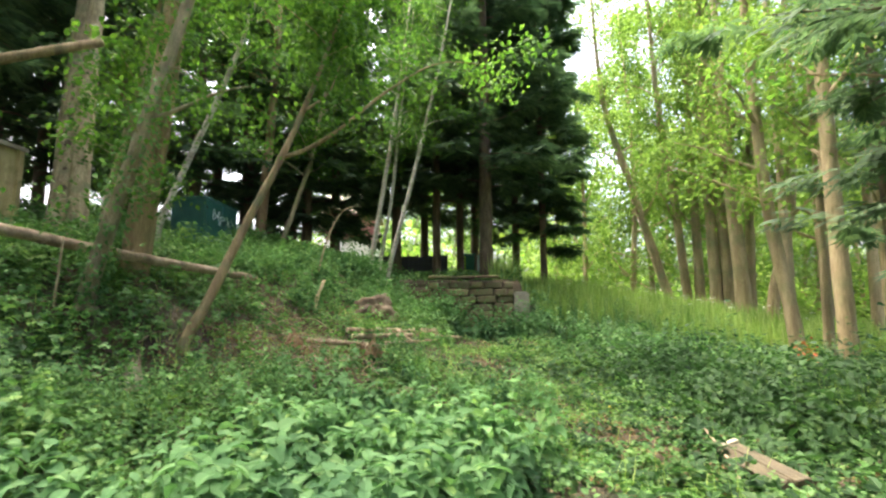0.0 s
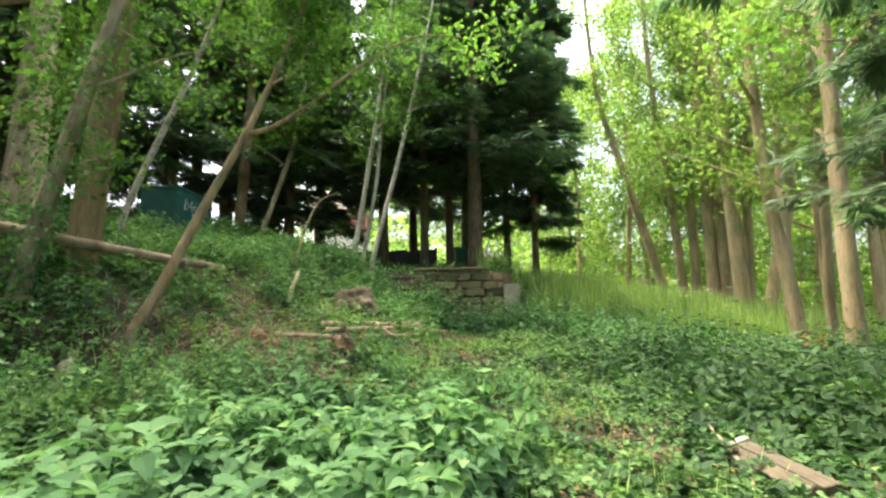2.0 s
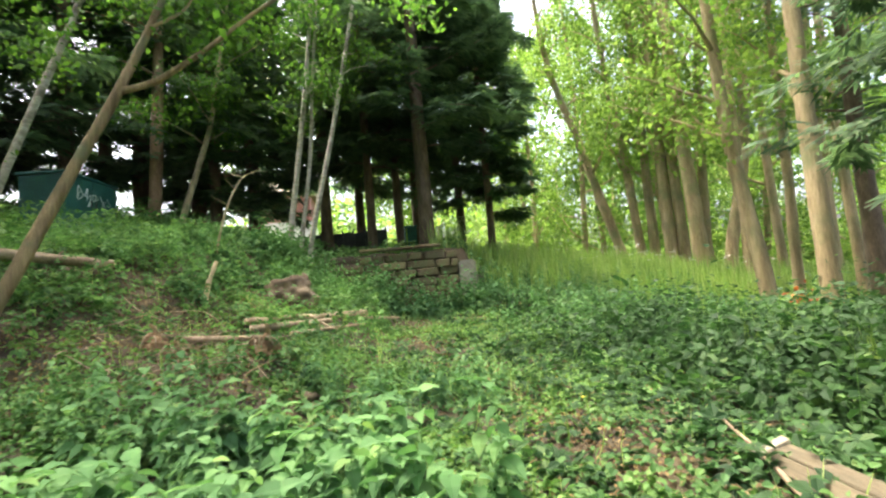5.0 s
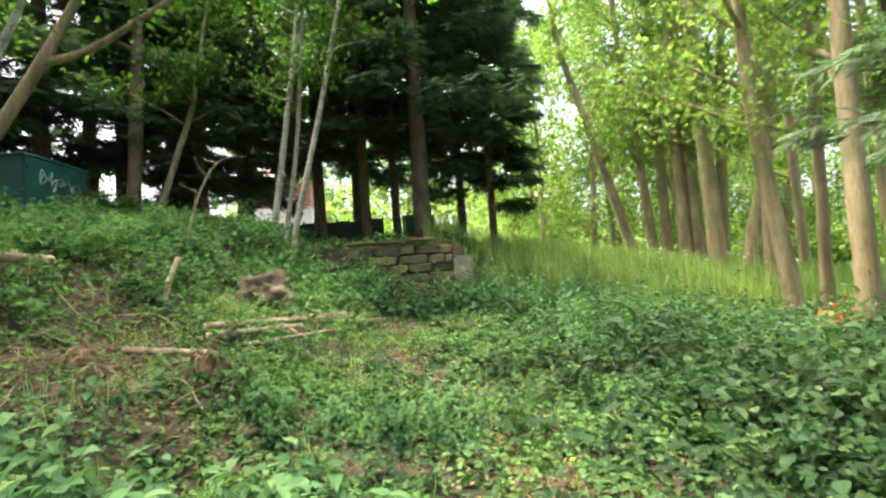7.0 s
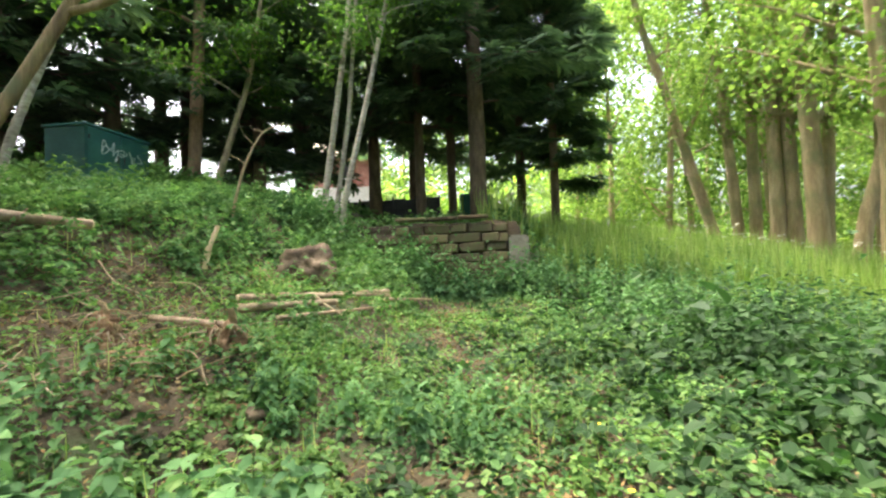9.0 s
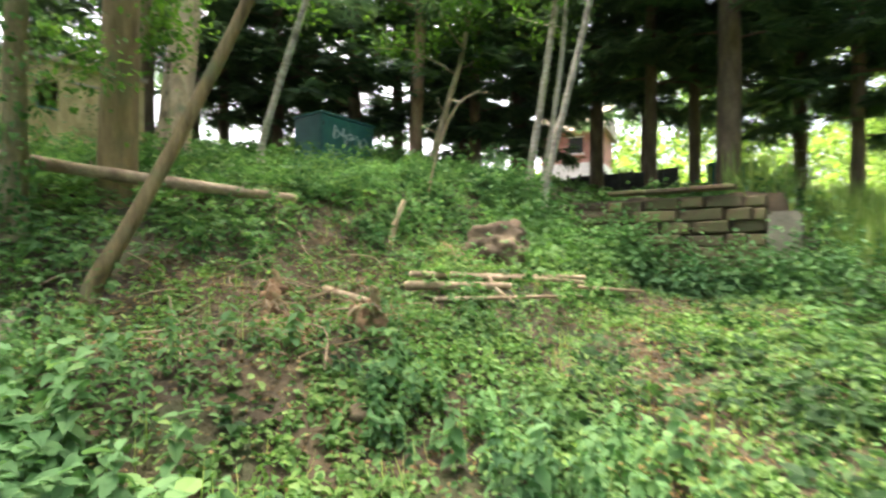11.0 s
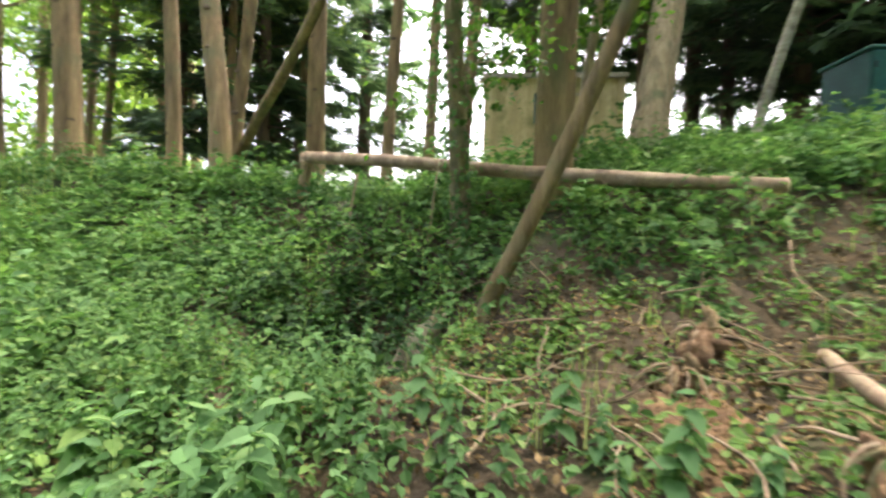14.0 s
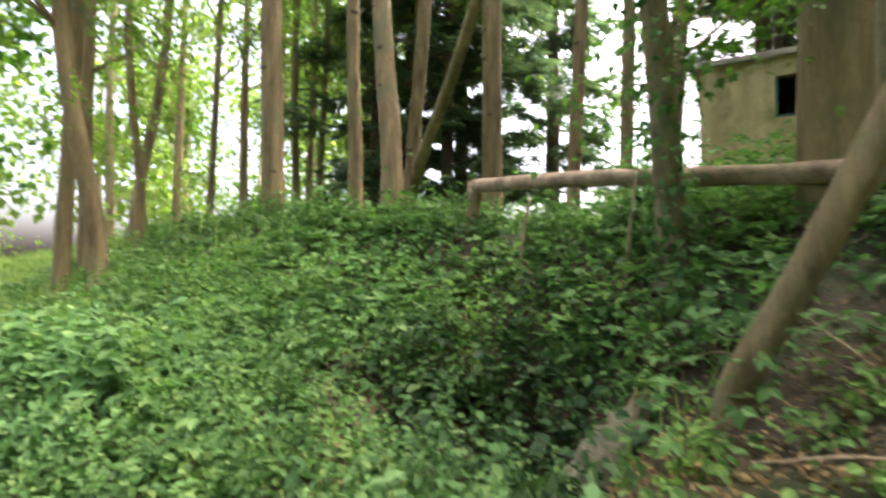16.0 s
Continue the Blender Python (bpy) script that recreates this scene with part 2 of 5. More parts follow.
def tube(points, radii, seg=10, wobble=0.04, steps=6, cap=True):
    """A tapered, slightly uneven limb along a smoothed line; gives verts and faces."""
    p, r = np.asarray(points, float), np.asarray(radii, float)
    t = np.linspace(0, len(p) - 1, max(2, (len(p) - 1) * steps + 1))
    i = np.clip(t.astype(int), 0, len(p) - 2)
    f = (t - i)[:, None]
    g = np.gradient(p, axis=0)
    a, b, ga, gb = p[i], p[i + 1], g[i], g[i + 1]
    c = (2 * f**3 - 3 * f**2 + 1) * a + (f**3 - 2 * f**2 + f) * ga + (3 * f**2 - 2 * f**3) * b + (f**3 - f**2) * gb
    rad = np.interp(t, np.arange(len(r)), r)
    d = np.gradient(c, axis=0)
    d /= np.linalg.norm(d, axis=1)[:, None] + 1e-9
    ref = np.broadcast_to(np.array([1.0, 0.2, 0.1]) if np.abs(d[:, 2]).mean() > 0.6 else np.array([0.1, 0.15, 1.0]), d.shape)
    u = np.cross(d, ref)
    u /= np.linalg.norm(u, axis=1)[:, None] + 1e-9
    w = np.cross(d, u)
    an = np.linspace(0, 2 * np.pi, seg, endpoint=False)
    rr = rad[:, None] * (1 + wobble * rng.standard_normal((len(c), seg)) + wobble * np.sin(an * 2 + t[:, None] * 1.3))
    v = c[:, None, :] + rr[..., None] * (np.cos(an)[None, :, None] * u[:, None, :] + np.sin(an)[None, :, None] * w[:, None, :])
    n = len(c)
    k = np.arange(n - 1)[:, None] * seg
    j = np.arange(seg)[None, :]
    q = np.stack([k + j, k + (j + 1) % seg, k + seg + (j + 1) % seg, k + seg + j], -1).reshape(-1, 4)
    faces = [q]
    if cap:
        faces.append(np.arange(seg)[::-1][None, :])
        faces.append((np.arange(seg) + (n - 1) * seg)[None, :])
    return v.reshape(-1, 3), faces


def join(pieces):
    """Several (verts, faces) as one."""
    vs, by, off = [], {}, 0
    for v, fs in pieces:
        vs.append(v)
        for f in fs:
            if len(f):
                by.setdefault(np.asarray(f).shape[1], []).append(np.asarray(f) + off)
        off += len(v)
    return np.concatenate(vs), [np.concatenate(f) for f in by.values()]


def turns(yaw, pitch, roll):
    """Rotation matrices Rz(yaw) Rx(pitch) Ry(roll), n of them."""
    cy, sy, cp, sp, cr, sr = np.cos(yaw), np.sin(yaw), np.cos(pitch), np.sin(pitch), np.cos(roll), np.sin(roll)
    z, o = np.zeros_like(cy), np.ones_like(cy)
    rz = np.stack([np.stack([cy, -sy, z], -1), np.stack([sy, cy, z], -1), np.stack([z, z, o], -1)], -2)
    rx = np.stack([np.stack([o, z, z], -1), np.stack([z, cp, -sp], -1), np.stack([z, sp, cp], -1)], -2)
    ry = np.stack([np.stack([cr, z, sr], -1), np.stack([z, o, z], -1), np.stack([-sr, z, cr], -1)], -2)
    return rz @ rx @ ry


def spread(template, pos, rot, size):
    """Many copies of one small shape as one mesh's verts and faces."""
    tv, tf = template
    pos = np.asarray(pos)
    n, k = len(pos), len(tv)
    v = np.einsum("nij,kj->nki", rot, tv) * np.asarray(size)[:, None, None] + pos[:, None, :]
    off = (np.arange(n) * k)[:, None, None]
    return v.reshape(-1, 3), [(np.asarray(f)[None] + off).reshape(-1, np.asarray(f).shape[1]) for f in tf]


OVATE = (np.array([(0, 0, 0), (-0.36, 0.3, 0.09), (-0.3, 0.68, 0.04), (0, 0.95, -0.12), (0.3, 0.68, 0.04), (0.36, 0.3, 0.09)]), [[(0, 3, 2), (0, 2, 1), (0, 4, 3), (0, 5, 4)]])
HEART = (np.array([(0, 0.06, 0), (-0.28, 0.0, 0.05), (-0.36, 0.26, 0.1), (-0.24, 0.6, 0.05), (0, 1, -0.2), (0.24, 0.6, 0.05), (0.36, 0.26, 0.1), (0.28, 0.0, 0.05), (0, 0.5, -0.03)]), [[(0, 2, 1), (0, 8, 2), (8, 3, 2), (8, 4, 3), (8, 5, 4), (8, 6, 5), (0, 6, 8), (0, 7, 6)]])
DIAMOND = (np.array([(0, 0, 0), (-0.32, 0.42, 0.06), (0, 1, 0), (0.32, 0.42, 0.06)]), [[(0, 3, 1), (1, 3, 2)]])
BLADE = (np.array([(-0.018, 0, 0), (0.018, 0, 0), (-0.014, 0.55, 0.06), (0.014, 0.55, 0.06), (0, 1, 0.26)]), [[(0, 1, 3, 2)], [(2, 3, 4)]])
def fan(fingers):
    v, f = [], []
    for ang, at, ln in fingers:
        d, o = np.array([math.sin(ang), math.cos(ang), 0]), np.array([0, at, 0])
        s = np.array([d[1], -d[0], 0]) * 0.1
        k = len(v)
        v += [o - s * 0.3, o + d * ln * 0.45 + s, o + d * ln + [0, 0, -0.1]]
        f += [(k, k + 1, k + 2)]
    return np.array(v), [f]


SPRAY = fan([(0, 0, 1.0), (0.75, 0.15, 0.62), (-0.75, 0.2, 0.62), (0.55, 0.42, 0.55), (-0.5, 0.45, 0.55)])


def compound(leaflets):
    """A leaf of several folded leaflets: (angle, start along the stalk, sideways start, length)."""
    v, f = [], []
    for ang, at, side, ln in leaflets:
        c, n = math.cos(ang), math.sin(ang)
        k = len(v)
        for px, py, pz in ((0, 0, 0), (-0.33, 0.38, 0.08), (-0.2, 0.74, 0.02), (0, 1, -0.14), (0.2, 0.74, 0.02), (0.33, 0.38, 0.08)):
            v.append((side + (px * c + py * n) * ln, at + (-px * n + py * c) * ln, pz * ln))
        f += [(k, k + 3, k + 2), (k, k + 2, k + 1), (k, k + 4, k + 3), (k, k + 5, k + 4)]
    return np.array(v), [f]


TREFOIL = compound([(0, 0.42, 0, 0.62), (1.15, 0.36, 0.03, 0.52), (-1.15, 0.36, -0.03, 0.52)])
PINNATE = compound([(0, 0.62, 0, 0.42), (1.0, 0.58, 0.02, 0.36), (-1.0, 0.56, -0.02, 0.36), (1.1, 0.28, 0.02, 0.36), (-1.1, 0.26, -0.02, 0.36)])


def step(a, b, x):
    t = np.clip((x - a) / (b - a), 0, 1)
    return t * t * (3 - 2 * t)


def ripple(x, y, s=1.0, k=0.0):
    """Cheap smooth noise, about -1 to 1."""
    x, y = np.asarray(x) * s, np.asarray(y) * s
    return (np.sin(x * 1.7 + 1.3 * np.sin(y * 1.1 + k) + k) + np.sin(y * 2.3 + 1.7 * np.sin(x * 0.9 - k) + 2 * k) + np.sin((x + y) * 3.1 + np.sin(x * 2.7 - y * 1.9) + k)) / 3


# ---- the ground ----
def height(x, y):
    """Ground height: a flat strip, a steep bank to the west, a walled terrace to the north-west, a meadow rising north."""
    x, y = np.asarray(x, float), np.asarray(y, float)
    low = -0.25 + 0.6 * step(9.5, 16.5, y) * (1 - step(1, 6, x)) - 0.45 * step(2.5, 10, x)
    field_top = np.interp(x, [0, 1.2, 2.2, 3.5, 5, 7, 9, 12, 20], [2.05, 1.75, 1.5, 1.25, 1.05, 0.7, 0.35, -0.1, -0.7]) + 0.012 * np.clip(y - 21, 0, 25)
    rise = step(15.0, 21.0, y) * step(0.2, 1.5, x + np.clip(y - 18, 0, 3))
    low = low + rise * np.maximum(field_top - low, 0)
    toe = np.interp(y, [-10, 2, 6, 10, 16, 30], [-3.6, -3.4, -3.0, -1.3, -1.2, -1.4])
    top = np.interp(y, [-10, 2, 7.5, 10, 15, 18, 30], [-9.0, -7.7, -7.7, -6.6, -5.2, -4.4, -4.2])
    s = np.clip((toe - x) / (toe - top), 0, 1)
    s = np.interp(s, [0, 0.22, 0.47, 0.68, 0.9, 1], [0, 0.24, 0.32, 0.52, 0.8, 1])
    crest = np.interp(y, [-12, 0, 5, 6.5, 8, 10, 15, 18, 24], [1.3, 2.1, 2.1, 1.85, 1.85, 2.0, 2.2, 2.65, 2.9])
    back = np.clip(top - x, 0, 9) * 0.2 * step(4, 11, y) + np.clip(top - x, 0, 12) * 0.03
    h = low + s * (crest - low) + back * step(0.6, 1.0, s)
    hollow = -1.05 * np.exp(-(((x + 5.3) / 0.85) ** 2 + ((y - 8.1) / 0.85) ** 2)) - 0.2 * np.exp(-(((x + 4.2) / 1.3) ** 2 + ((y - 12.0) / 0.7) ** 2))
    terrace = step(17.55, 17.75, y) * (1 - step(0.45, 1.1, x)) * (1 - step(30, 40, y))
    h = h + hollow
    level = 2.15 + 0.085 * np.clip(y - 18, 0, 7)
    h = np.maximum(h, h + terrace * (level - h) * (h < level))
    rough = 0.05 * ripple(x, y, 1.3) + 0.025 * ripple(x, y, 4.1, 2.0)
    far = np.maximum(np.hypot(x, y - 8) - 60, 0)
    return h + rough + 1.2 * step(0, 200, far)


def axis(a, b, d, far):
    core = np.arange(a, b + d / 2, d)
    out = np.geomspace(0.4, far, 22)
    return np.concatenate([a - out[::-1], core, b + out])


gx, gy = axis(-20, 16, 0.25, 400), axis(-10, 38, 0.25, 400)
GX, GY = np.meshgrid(gx, gy)
GZ = height(GX, GY)
nx, ny = len(gx), len(gy)
k = (np.arange(ny - 1)[:, None] * nx + np.arange(nx - 1)[None, :]).ravel()
ground = mesh_object("ground", np.stack([GX, GY, GZ], -1).reshape(-1, 3), [np.stack([k, k + 1, k + nx + 1, k + nx], -1)], M_SOIL, smooth=True)
tagged(ground, "brown earth and leaf litter rising in a bank", "ground", kind="structure")


def hz(x, y):
    return float(height(x, y))


# ---- trees ----
def twig_lines(start, way, length, n, droop=0.0, jitter=0.35):
    pts, d = [np.array(start, float)], np.array(way, float)
    for _ in range(n):
        d = d + jitter * rng.standard_normal(3) * 0.6
        d[2] -= droop
        d /= np.linalg.norm(d)
        pts.append(pts[-1] + d * length / n)
    return np.array(pts)


def leaves_on(lines, count, size, template=DIAMOND, scatter=0.25, lo=0.25):
    """Leaves gathered in uneven tufts along thin twigs."""
    lines = [l for l in lines if len(l) > 1]
    per = max(1, count // max(1, len(lines)))
    pos = []
    for l in lines:
        t = (lo + (1 - lo) * np.sqrt(rng.random(per))) * (len(l) - 1)
        i = np.clip(t.astype(int), 0, len(l) - 2)
        p = l[i] + (l[i + 1] - l[i]) * (t - i)[:, None]
        pos.append(p + rng.standard_normal((per, 3)) * scatter * np.array([1, 1, 0.7]))
    pos = np.concatenate(pos)
    n = len(pos)
    r = turns(rng.random(n) * 6.283, rng.normal(-0.5, 0.6, n), rng.normal(0, 0.6, n))
    return spread(template, pos, r, size * (0.6 + 0.8 * rng.random(n)))


def broadleaf(name, line, radii, label, bark, leaf, limbs=10, leaf_count=4000, leaf_size=0.11, first=0.35, reach=2.2, rise=0.5, group="", extra=(), low_twigs=0, scatter=0.3, seg=12, wobble=0.035, foot_flare=1.35):
    """A tree: trunk along a line, limbs with twigs, and a crown of single leaves. extra: more limbs as (points, radii)."""
    t = thing(name, label, "tree", tuple(line[0]), group=group)
    base = np.array(line[0], float)
    p = np.array(line, float) - base
    sunk = np.vstack([[0, 0, -0.25], p])
    rad = np.concatenate([[radii[0] * foot_flare], radii])
    mesh_object("trunk", *tube(sunk, rad, seg, wobble), bark, t, True)
    lines = []
    h = np.concatenate([[0], np.cumsum(np.linalg.norm(np.diff(p, axis=0), axis=1))])
    for pts, rr in extra:
        pts = np.array(pts, float) - base
        mesh_object("limb", *tube(pts, rr, 8, 0.03), bark, t, True)
        lines.append(pts[len(pts) // 2:])
        for _ in range(4):
            lines.append(twig_lines(pts[-1 - int(rng.integers(0, 2))], rng.standard_normal(3) * [1, 1, 0.5], 1.2, 4, 0.03))
    for i in range(limbs):
        f = first + (1 - first) * (i + rng.random()) / limbs
        at = np.array([np.interp(f * h[-1], h, p[:, c]) for c in range(3)])
        r0 = np.interp(f * h[-1], h, radii) * 0.42
        a = rng.random() * 6.283
        w = np.array([math.cos(a), math.sin(a), rise + 0.3 * rng.random()])
        length = reach * (0.6 + 0.7 * rng.random()) * (1.15 - 0.6 * f)
        l = twig_lines(at, w / np.linalg.norm(w), length, 5, 0.0, 0.25)
        mesh_object("limb", *tube(l, np.linspace(max(r0, 0.012), 0.006, 6), 6, 0.03, 2), bark, t, True)
        lines.append(l)
        for _ in range(4):
            s = l[1 + int(rng.integers(0, 5))]
            lines.append(twig_lines(s, rng.standard_normal(3) * [1, 1, 0.6] + [0, 0, 0.1], length * 0.45, 4, 0.05))
    for i in range(low_twigs):
        f = 0.12 + 0.3 * rng.random()
        at = np.array([np.interp(f * h[-1], h, p[:, c]) for c in range(3)])
        a = rng.random() * 6.283
        l = twig_lines(at, (math.cos(a), math.sin(a), 0.3), 0.9, 4, 0.05)
        mesh_object("limb", *tube(l, np.linspace(0.012, 0.004, 5), 5, 0.02, 2), bark, t, True)
        lines.append(l)
    if leaf_count and lines:
        mesh_object("crown", *leaves_on(lines, leaf_count, leaf_size, DIAMOND, scatter), leaf, t)
    return t


def conifer(name, x, y, tall, wide, label, clear=1.5, radius=0.18, sprays=2600, size=0.5, lean=(0, 0), group="dark conifers", bark=None, gap=0.0):
    """A conifer: trunk, drooping boughs in loose whorls, flat sprays of needles along them."""
    z = hz(x, y)
    t = thing(name, label, "conifer", (x, y, z), group=group)
    axis_pts = np.array([[0, 0, -0.3], [0, 0, tall * 0.3], [lean[0] * 0.5, lean[1] * 0.5, tall * 0.65], [lean[0], lean[1], tall]])
    mesh_object("trunk", *tube(axis_pts, [radius * 1.2, radius, radius * 0.6, 0.02], 10, 0.04), bark or M_CONBARK, t, True)
    n = int((tall - clear) / 0.3) + 6
    lines = []
    for i in range(n):
        f = (i + rng.random()) / n
        zz = clear + (tall - clear) * f
        reach = wide * (1 - f) ** 0.7 * (0.6 + 0.55 * rng.random()) * (0.95 + 0.3 * min(1, f * 6)) + 0.25
        if rng.random() < gap:
            reach *= 0.45
        a = i * 2.4 + rng.random()
        w = np.array([math.cos(a), math.sin(a), 0.25])
        l = twig_lines((lean[0] * zz / tall, lean[1] * zz / tall, zz), w / np.linalg.norm(w), reach, 5, 0.09, 0.14)
        mesh_object("bough", *tube(l, np.linspace(0.035, 0.008, 6), 5, 0.02, 1, False), bark or M_CONBARK, t, True)
        lines += [l, l]
        for s in range(2, 6):
            side = np.array([-w[1], w[0], -0.1]) * (1 if (s + i) % 2 else -1) + w * 0.7
            lines.append(twig_lines(l[s], side, reach * 0.36, 3, 0.08, 0.15))
    per = max(2, sprays // len(lines))
    pos, yaw = [], []
    for l in lines:
        q = (0.18 + 0.82 * rng.random(per)) * (len(l) - 1)
        i = np.clip(q.astype(int), 0, len(l) - 2)
        d = l[i + 1] - l[i]
        pos.append(l[i] + d * (q - i)[:, None] + rng.standard_normal((per, 3)) * [0.1, 0.1, 0.07])
        yaw.append(np.arctan2(-d[:, 0], d[:, 1]) + rng.normal(0, 0.7, per))
    pos, yaw = np.concatenate(pos), np.concatenate(yaw)
    m = len(pos)
    r = turns(yaw, rng.normal(-0.22, 0.2, m), rng.normal(0, 0.22, m))
    mesh_object("needles", *spread(SPRAY, pos, r, size * (0.6 + 0.7 * rng.random(m))), L_CONIFER, t)
    return t


def log_thing(name, label, line, radii, mat, category="log", seg=12, wobble=0.04, ends=None, group=""):
    """A lying pole or log: the stem, and a paler face at each sawn or broken end."""
    t = thing(name, label, category, tuple(line[0]), group=group)
    p = np.array(line, float) - np.array(line[0], float)
    mesh_object("stem", *tube(p, radii, seg, wobble), mat, t, True)
    for end, nxt, r in ((p[0], p[1], radii[0]), (p[-1], p[-2], radii[-1])):
        d = (end - nxt) / np.linalg.norm(end - nxt)
        mesh_object("end_face", *tube([end - d * 0.01, end + d * 0.012], [r * 0.93, r * 0.9], seg, 0.02, 1), M_WOOD, t, False)
    return t


# ---- trees on the bank ----
broadleaf("tree", [(-6.57, 9.98, 1.85), (-6.43, 9.98, 3.4), (-6.13, 9.98, 6.5), (-5.8, 10.1, 11), (-5.6, 10.2, 17)], [0.25, 0.215, 0.2, 0.15, 0.05],
          "tall broad-trunked tree with smooth grey-brown bark on the bank", M_BARK, L_TREE, 12, 5000, 0.2, 0.45, 3.5, seg=18, wobble=0.02)
ivy_tree = broadleaf("tree", [(-6.42, 8.9, 1.5), (-6.25, 8.88, 2.1), (-5.9, 8.83, 3.15), (-5.6, 8.8, 4.1), (-4.9, 8.9, 7), (-4.5, 9.1, 11)], [0.13, 0.115, 0.105, 0.1, 0.08, 0.03],
                     "slender ivy-clad tree crossing the fallen log", M_BARK2, L_TREE, 8, 4200, 0.09, 0.25, 1.6, low_twigs=8)
n = 700
a, q = rng.random(n) * 6.283, rng.random(n)
zz = -0.1 + 3.4 * q ** 1.2
rr = 0.13 + 0.16 * rng.random(n) * np.interp(zz, [0, 0.9, 1.8, 3.3], [0.5, 1.0, 1.6, 0.4])
mesh_object("ivy", *spread(HEART, np.stack([rr * np.cos(a) + zz * 0.32, rr * np.sin(a) - zz * 0.04, zz], -1), turns(a - 1.57, rng.normal(-0.7, 0.4, n), rng.normal(0, 0.4, n)), 0.055 + 0.05 * rng.random(n)), L_COVER, ivy_tree, label="dark glossy ivy")
knotty = broadleaf("tree", [(-10.2, 12.2, hz(-10.2, 12.2)), (-10.3, 12.32, 4.0), (-10.75, 12.8, 7.0), (-11.2, 13.3, 11), (-11.5, 13.5, 17)], [0.42, 0.33, 0.29, 0.2, 0.06],
                   "leaning mottled tree with dark knots down its trunk beside the hut", M_BARK2, L_TREE, 10, 3000, 0.2, 0.5, 3.2, seg=18, wobble=0.025)
mesh_object("stem", *tube([(0.42, -0.12, -0.3), (0.3, 0.0, 1.0), (-0.1, 0.42, 4.0), (-0.55, 0.95, 8.0), (-0.9, 1.2, 13.0)], [0.26, 0.21, 0.18, 0.13, 0.04], 14, 0.025), M_BARK2, knotty, True, "second stem grown against the first")
for zz, s in ((0.9, 0.17), (1.45, 0.09), (2.1, 0.13), (2.9, 0.12), (3.35, 0.05), (3.7, 0.07), (4.3, 0.09), (4.9, 0.05)):
    b = bmesh.new()
    bmesh.ops.create_uvsphere(b, u_segments=10, v_segments=6, radius=1, matrix=Matrix.Translation((0.17 - 0.16 * zz, -0.27 + 0.165 * zz, zz)) @ Matrix.Rotation(radians(38), 4, "Z") @ Matrix.Diagonal((s * 0.7, 0.07, s, 1)))
    part("knot", b, M_CONBARK, knotty, "dark oval branch scar", True)
broadleaf("sapling", [(-7.75, 10.5, 2.4), (-7.62, 10.55, 3.7), (-7.43, 10.75, 5.4), (-7.25, 10.9, 7.2), (-7.0, 11, 9.5)], [0.075, 0.07, 0.06, 0.05, 0.02],
          "thin leaning sapling behind the big trunk", M_BARK2, L_TREE, 8, 3800, 0.12, 0.25, 1.5, low_twigs=7)
broadleaf("sapling", [(-8.8, 13.5, 3.0), (-8.72, 13.55, 3.8), (-7.68, 14.2, 7.5), (-7.1, 14.5, 9.9), (-6.6, 14.7, 12)], [0.09, 0.08, 0.065, 0.04, 0.02],
          "pale leaning pole-like tree beside the green cabinet", M_BIRCH, L_TREE, 7, 2000, 0.11, 0.4, 1.6)
broadleaf("leaning_tree", [(-5.05, 9.27, 0.8), (-4.88, 9.56, 1.45), (-4.6, 10.12, 2.8), (-4.2, 10.6, 4.2), (-3.8, 11.1, 5.9), (-3.2, 11.7, 8.6)], [0.088, 0.076, 0.071, 0.064, 0.045, 0.02],
          "slanting bare-stemmed tree forking above head height", M_BARK, L_TREE, 8, 7000, 0.12, 0.7, 2.1, seg=14, wobble=0.02,
          extra=[([(-4.22, 10.57, 4.1), (-3.8, 10.75, 4.3), (-3.2, 10.9, 4.75), (-2.4, 11.4, 5.7), (-1.4, 11.9, 6.5), (-0.3, 12.5, 6.7)], [0.05, 0.045, 0.035, 0.028, 0.02, 0.01]), ([(-3.9, 10.8, 5.1), (-3.6, 11.2, 5.6), (-3.5, 11.6, 6.4)], [0.03, 0.02, 0.01])])
broadleaf("pine_trunk_tree", [(-8.75, 18.6, 3.2), (-8.7, 18.6, 4.2), (-8.53, 18.64, 7.4), (-8.4, 18.7, 11), (-8.3, 18.7, 15)], [0.21, 0.18, 0.16, 0.13, 0.05],
          "straight tree with warm reddish bark", M_PINE, L_TREE, 9, 2600, 0.13, 0.42, 2.2, rise=0.5)
broadleaf("crooked_tree", [(-7.7, 18.0, 3.0), (-7.6, 18.04, 3.6), (-7.13, 18.3, 5.4), (-6.85, 18.5, 6.6), (-6.6, 18.6, 8.2), (-6.1, 18.8, 11.5)], [0.1, 0.09, 0.08, 0.075, 0.06, 0.02],
          "crooked grey tree before the dark conifers", M_BARK2, L_TREE, 12, 5200, 0.12, 0.3, 2.1)
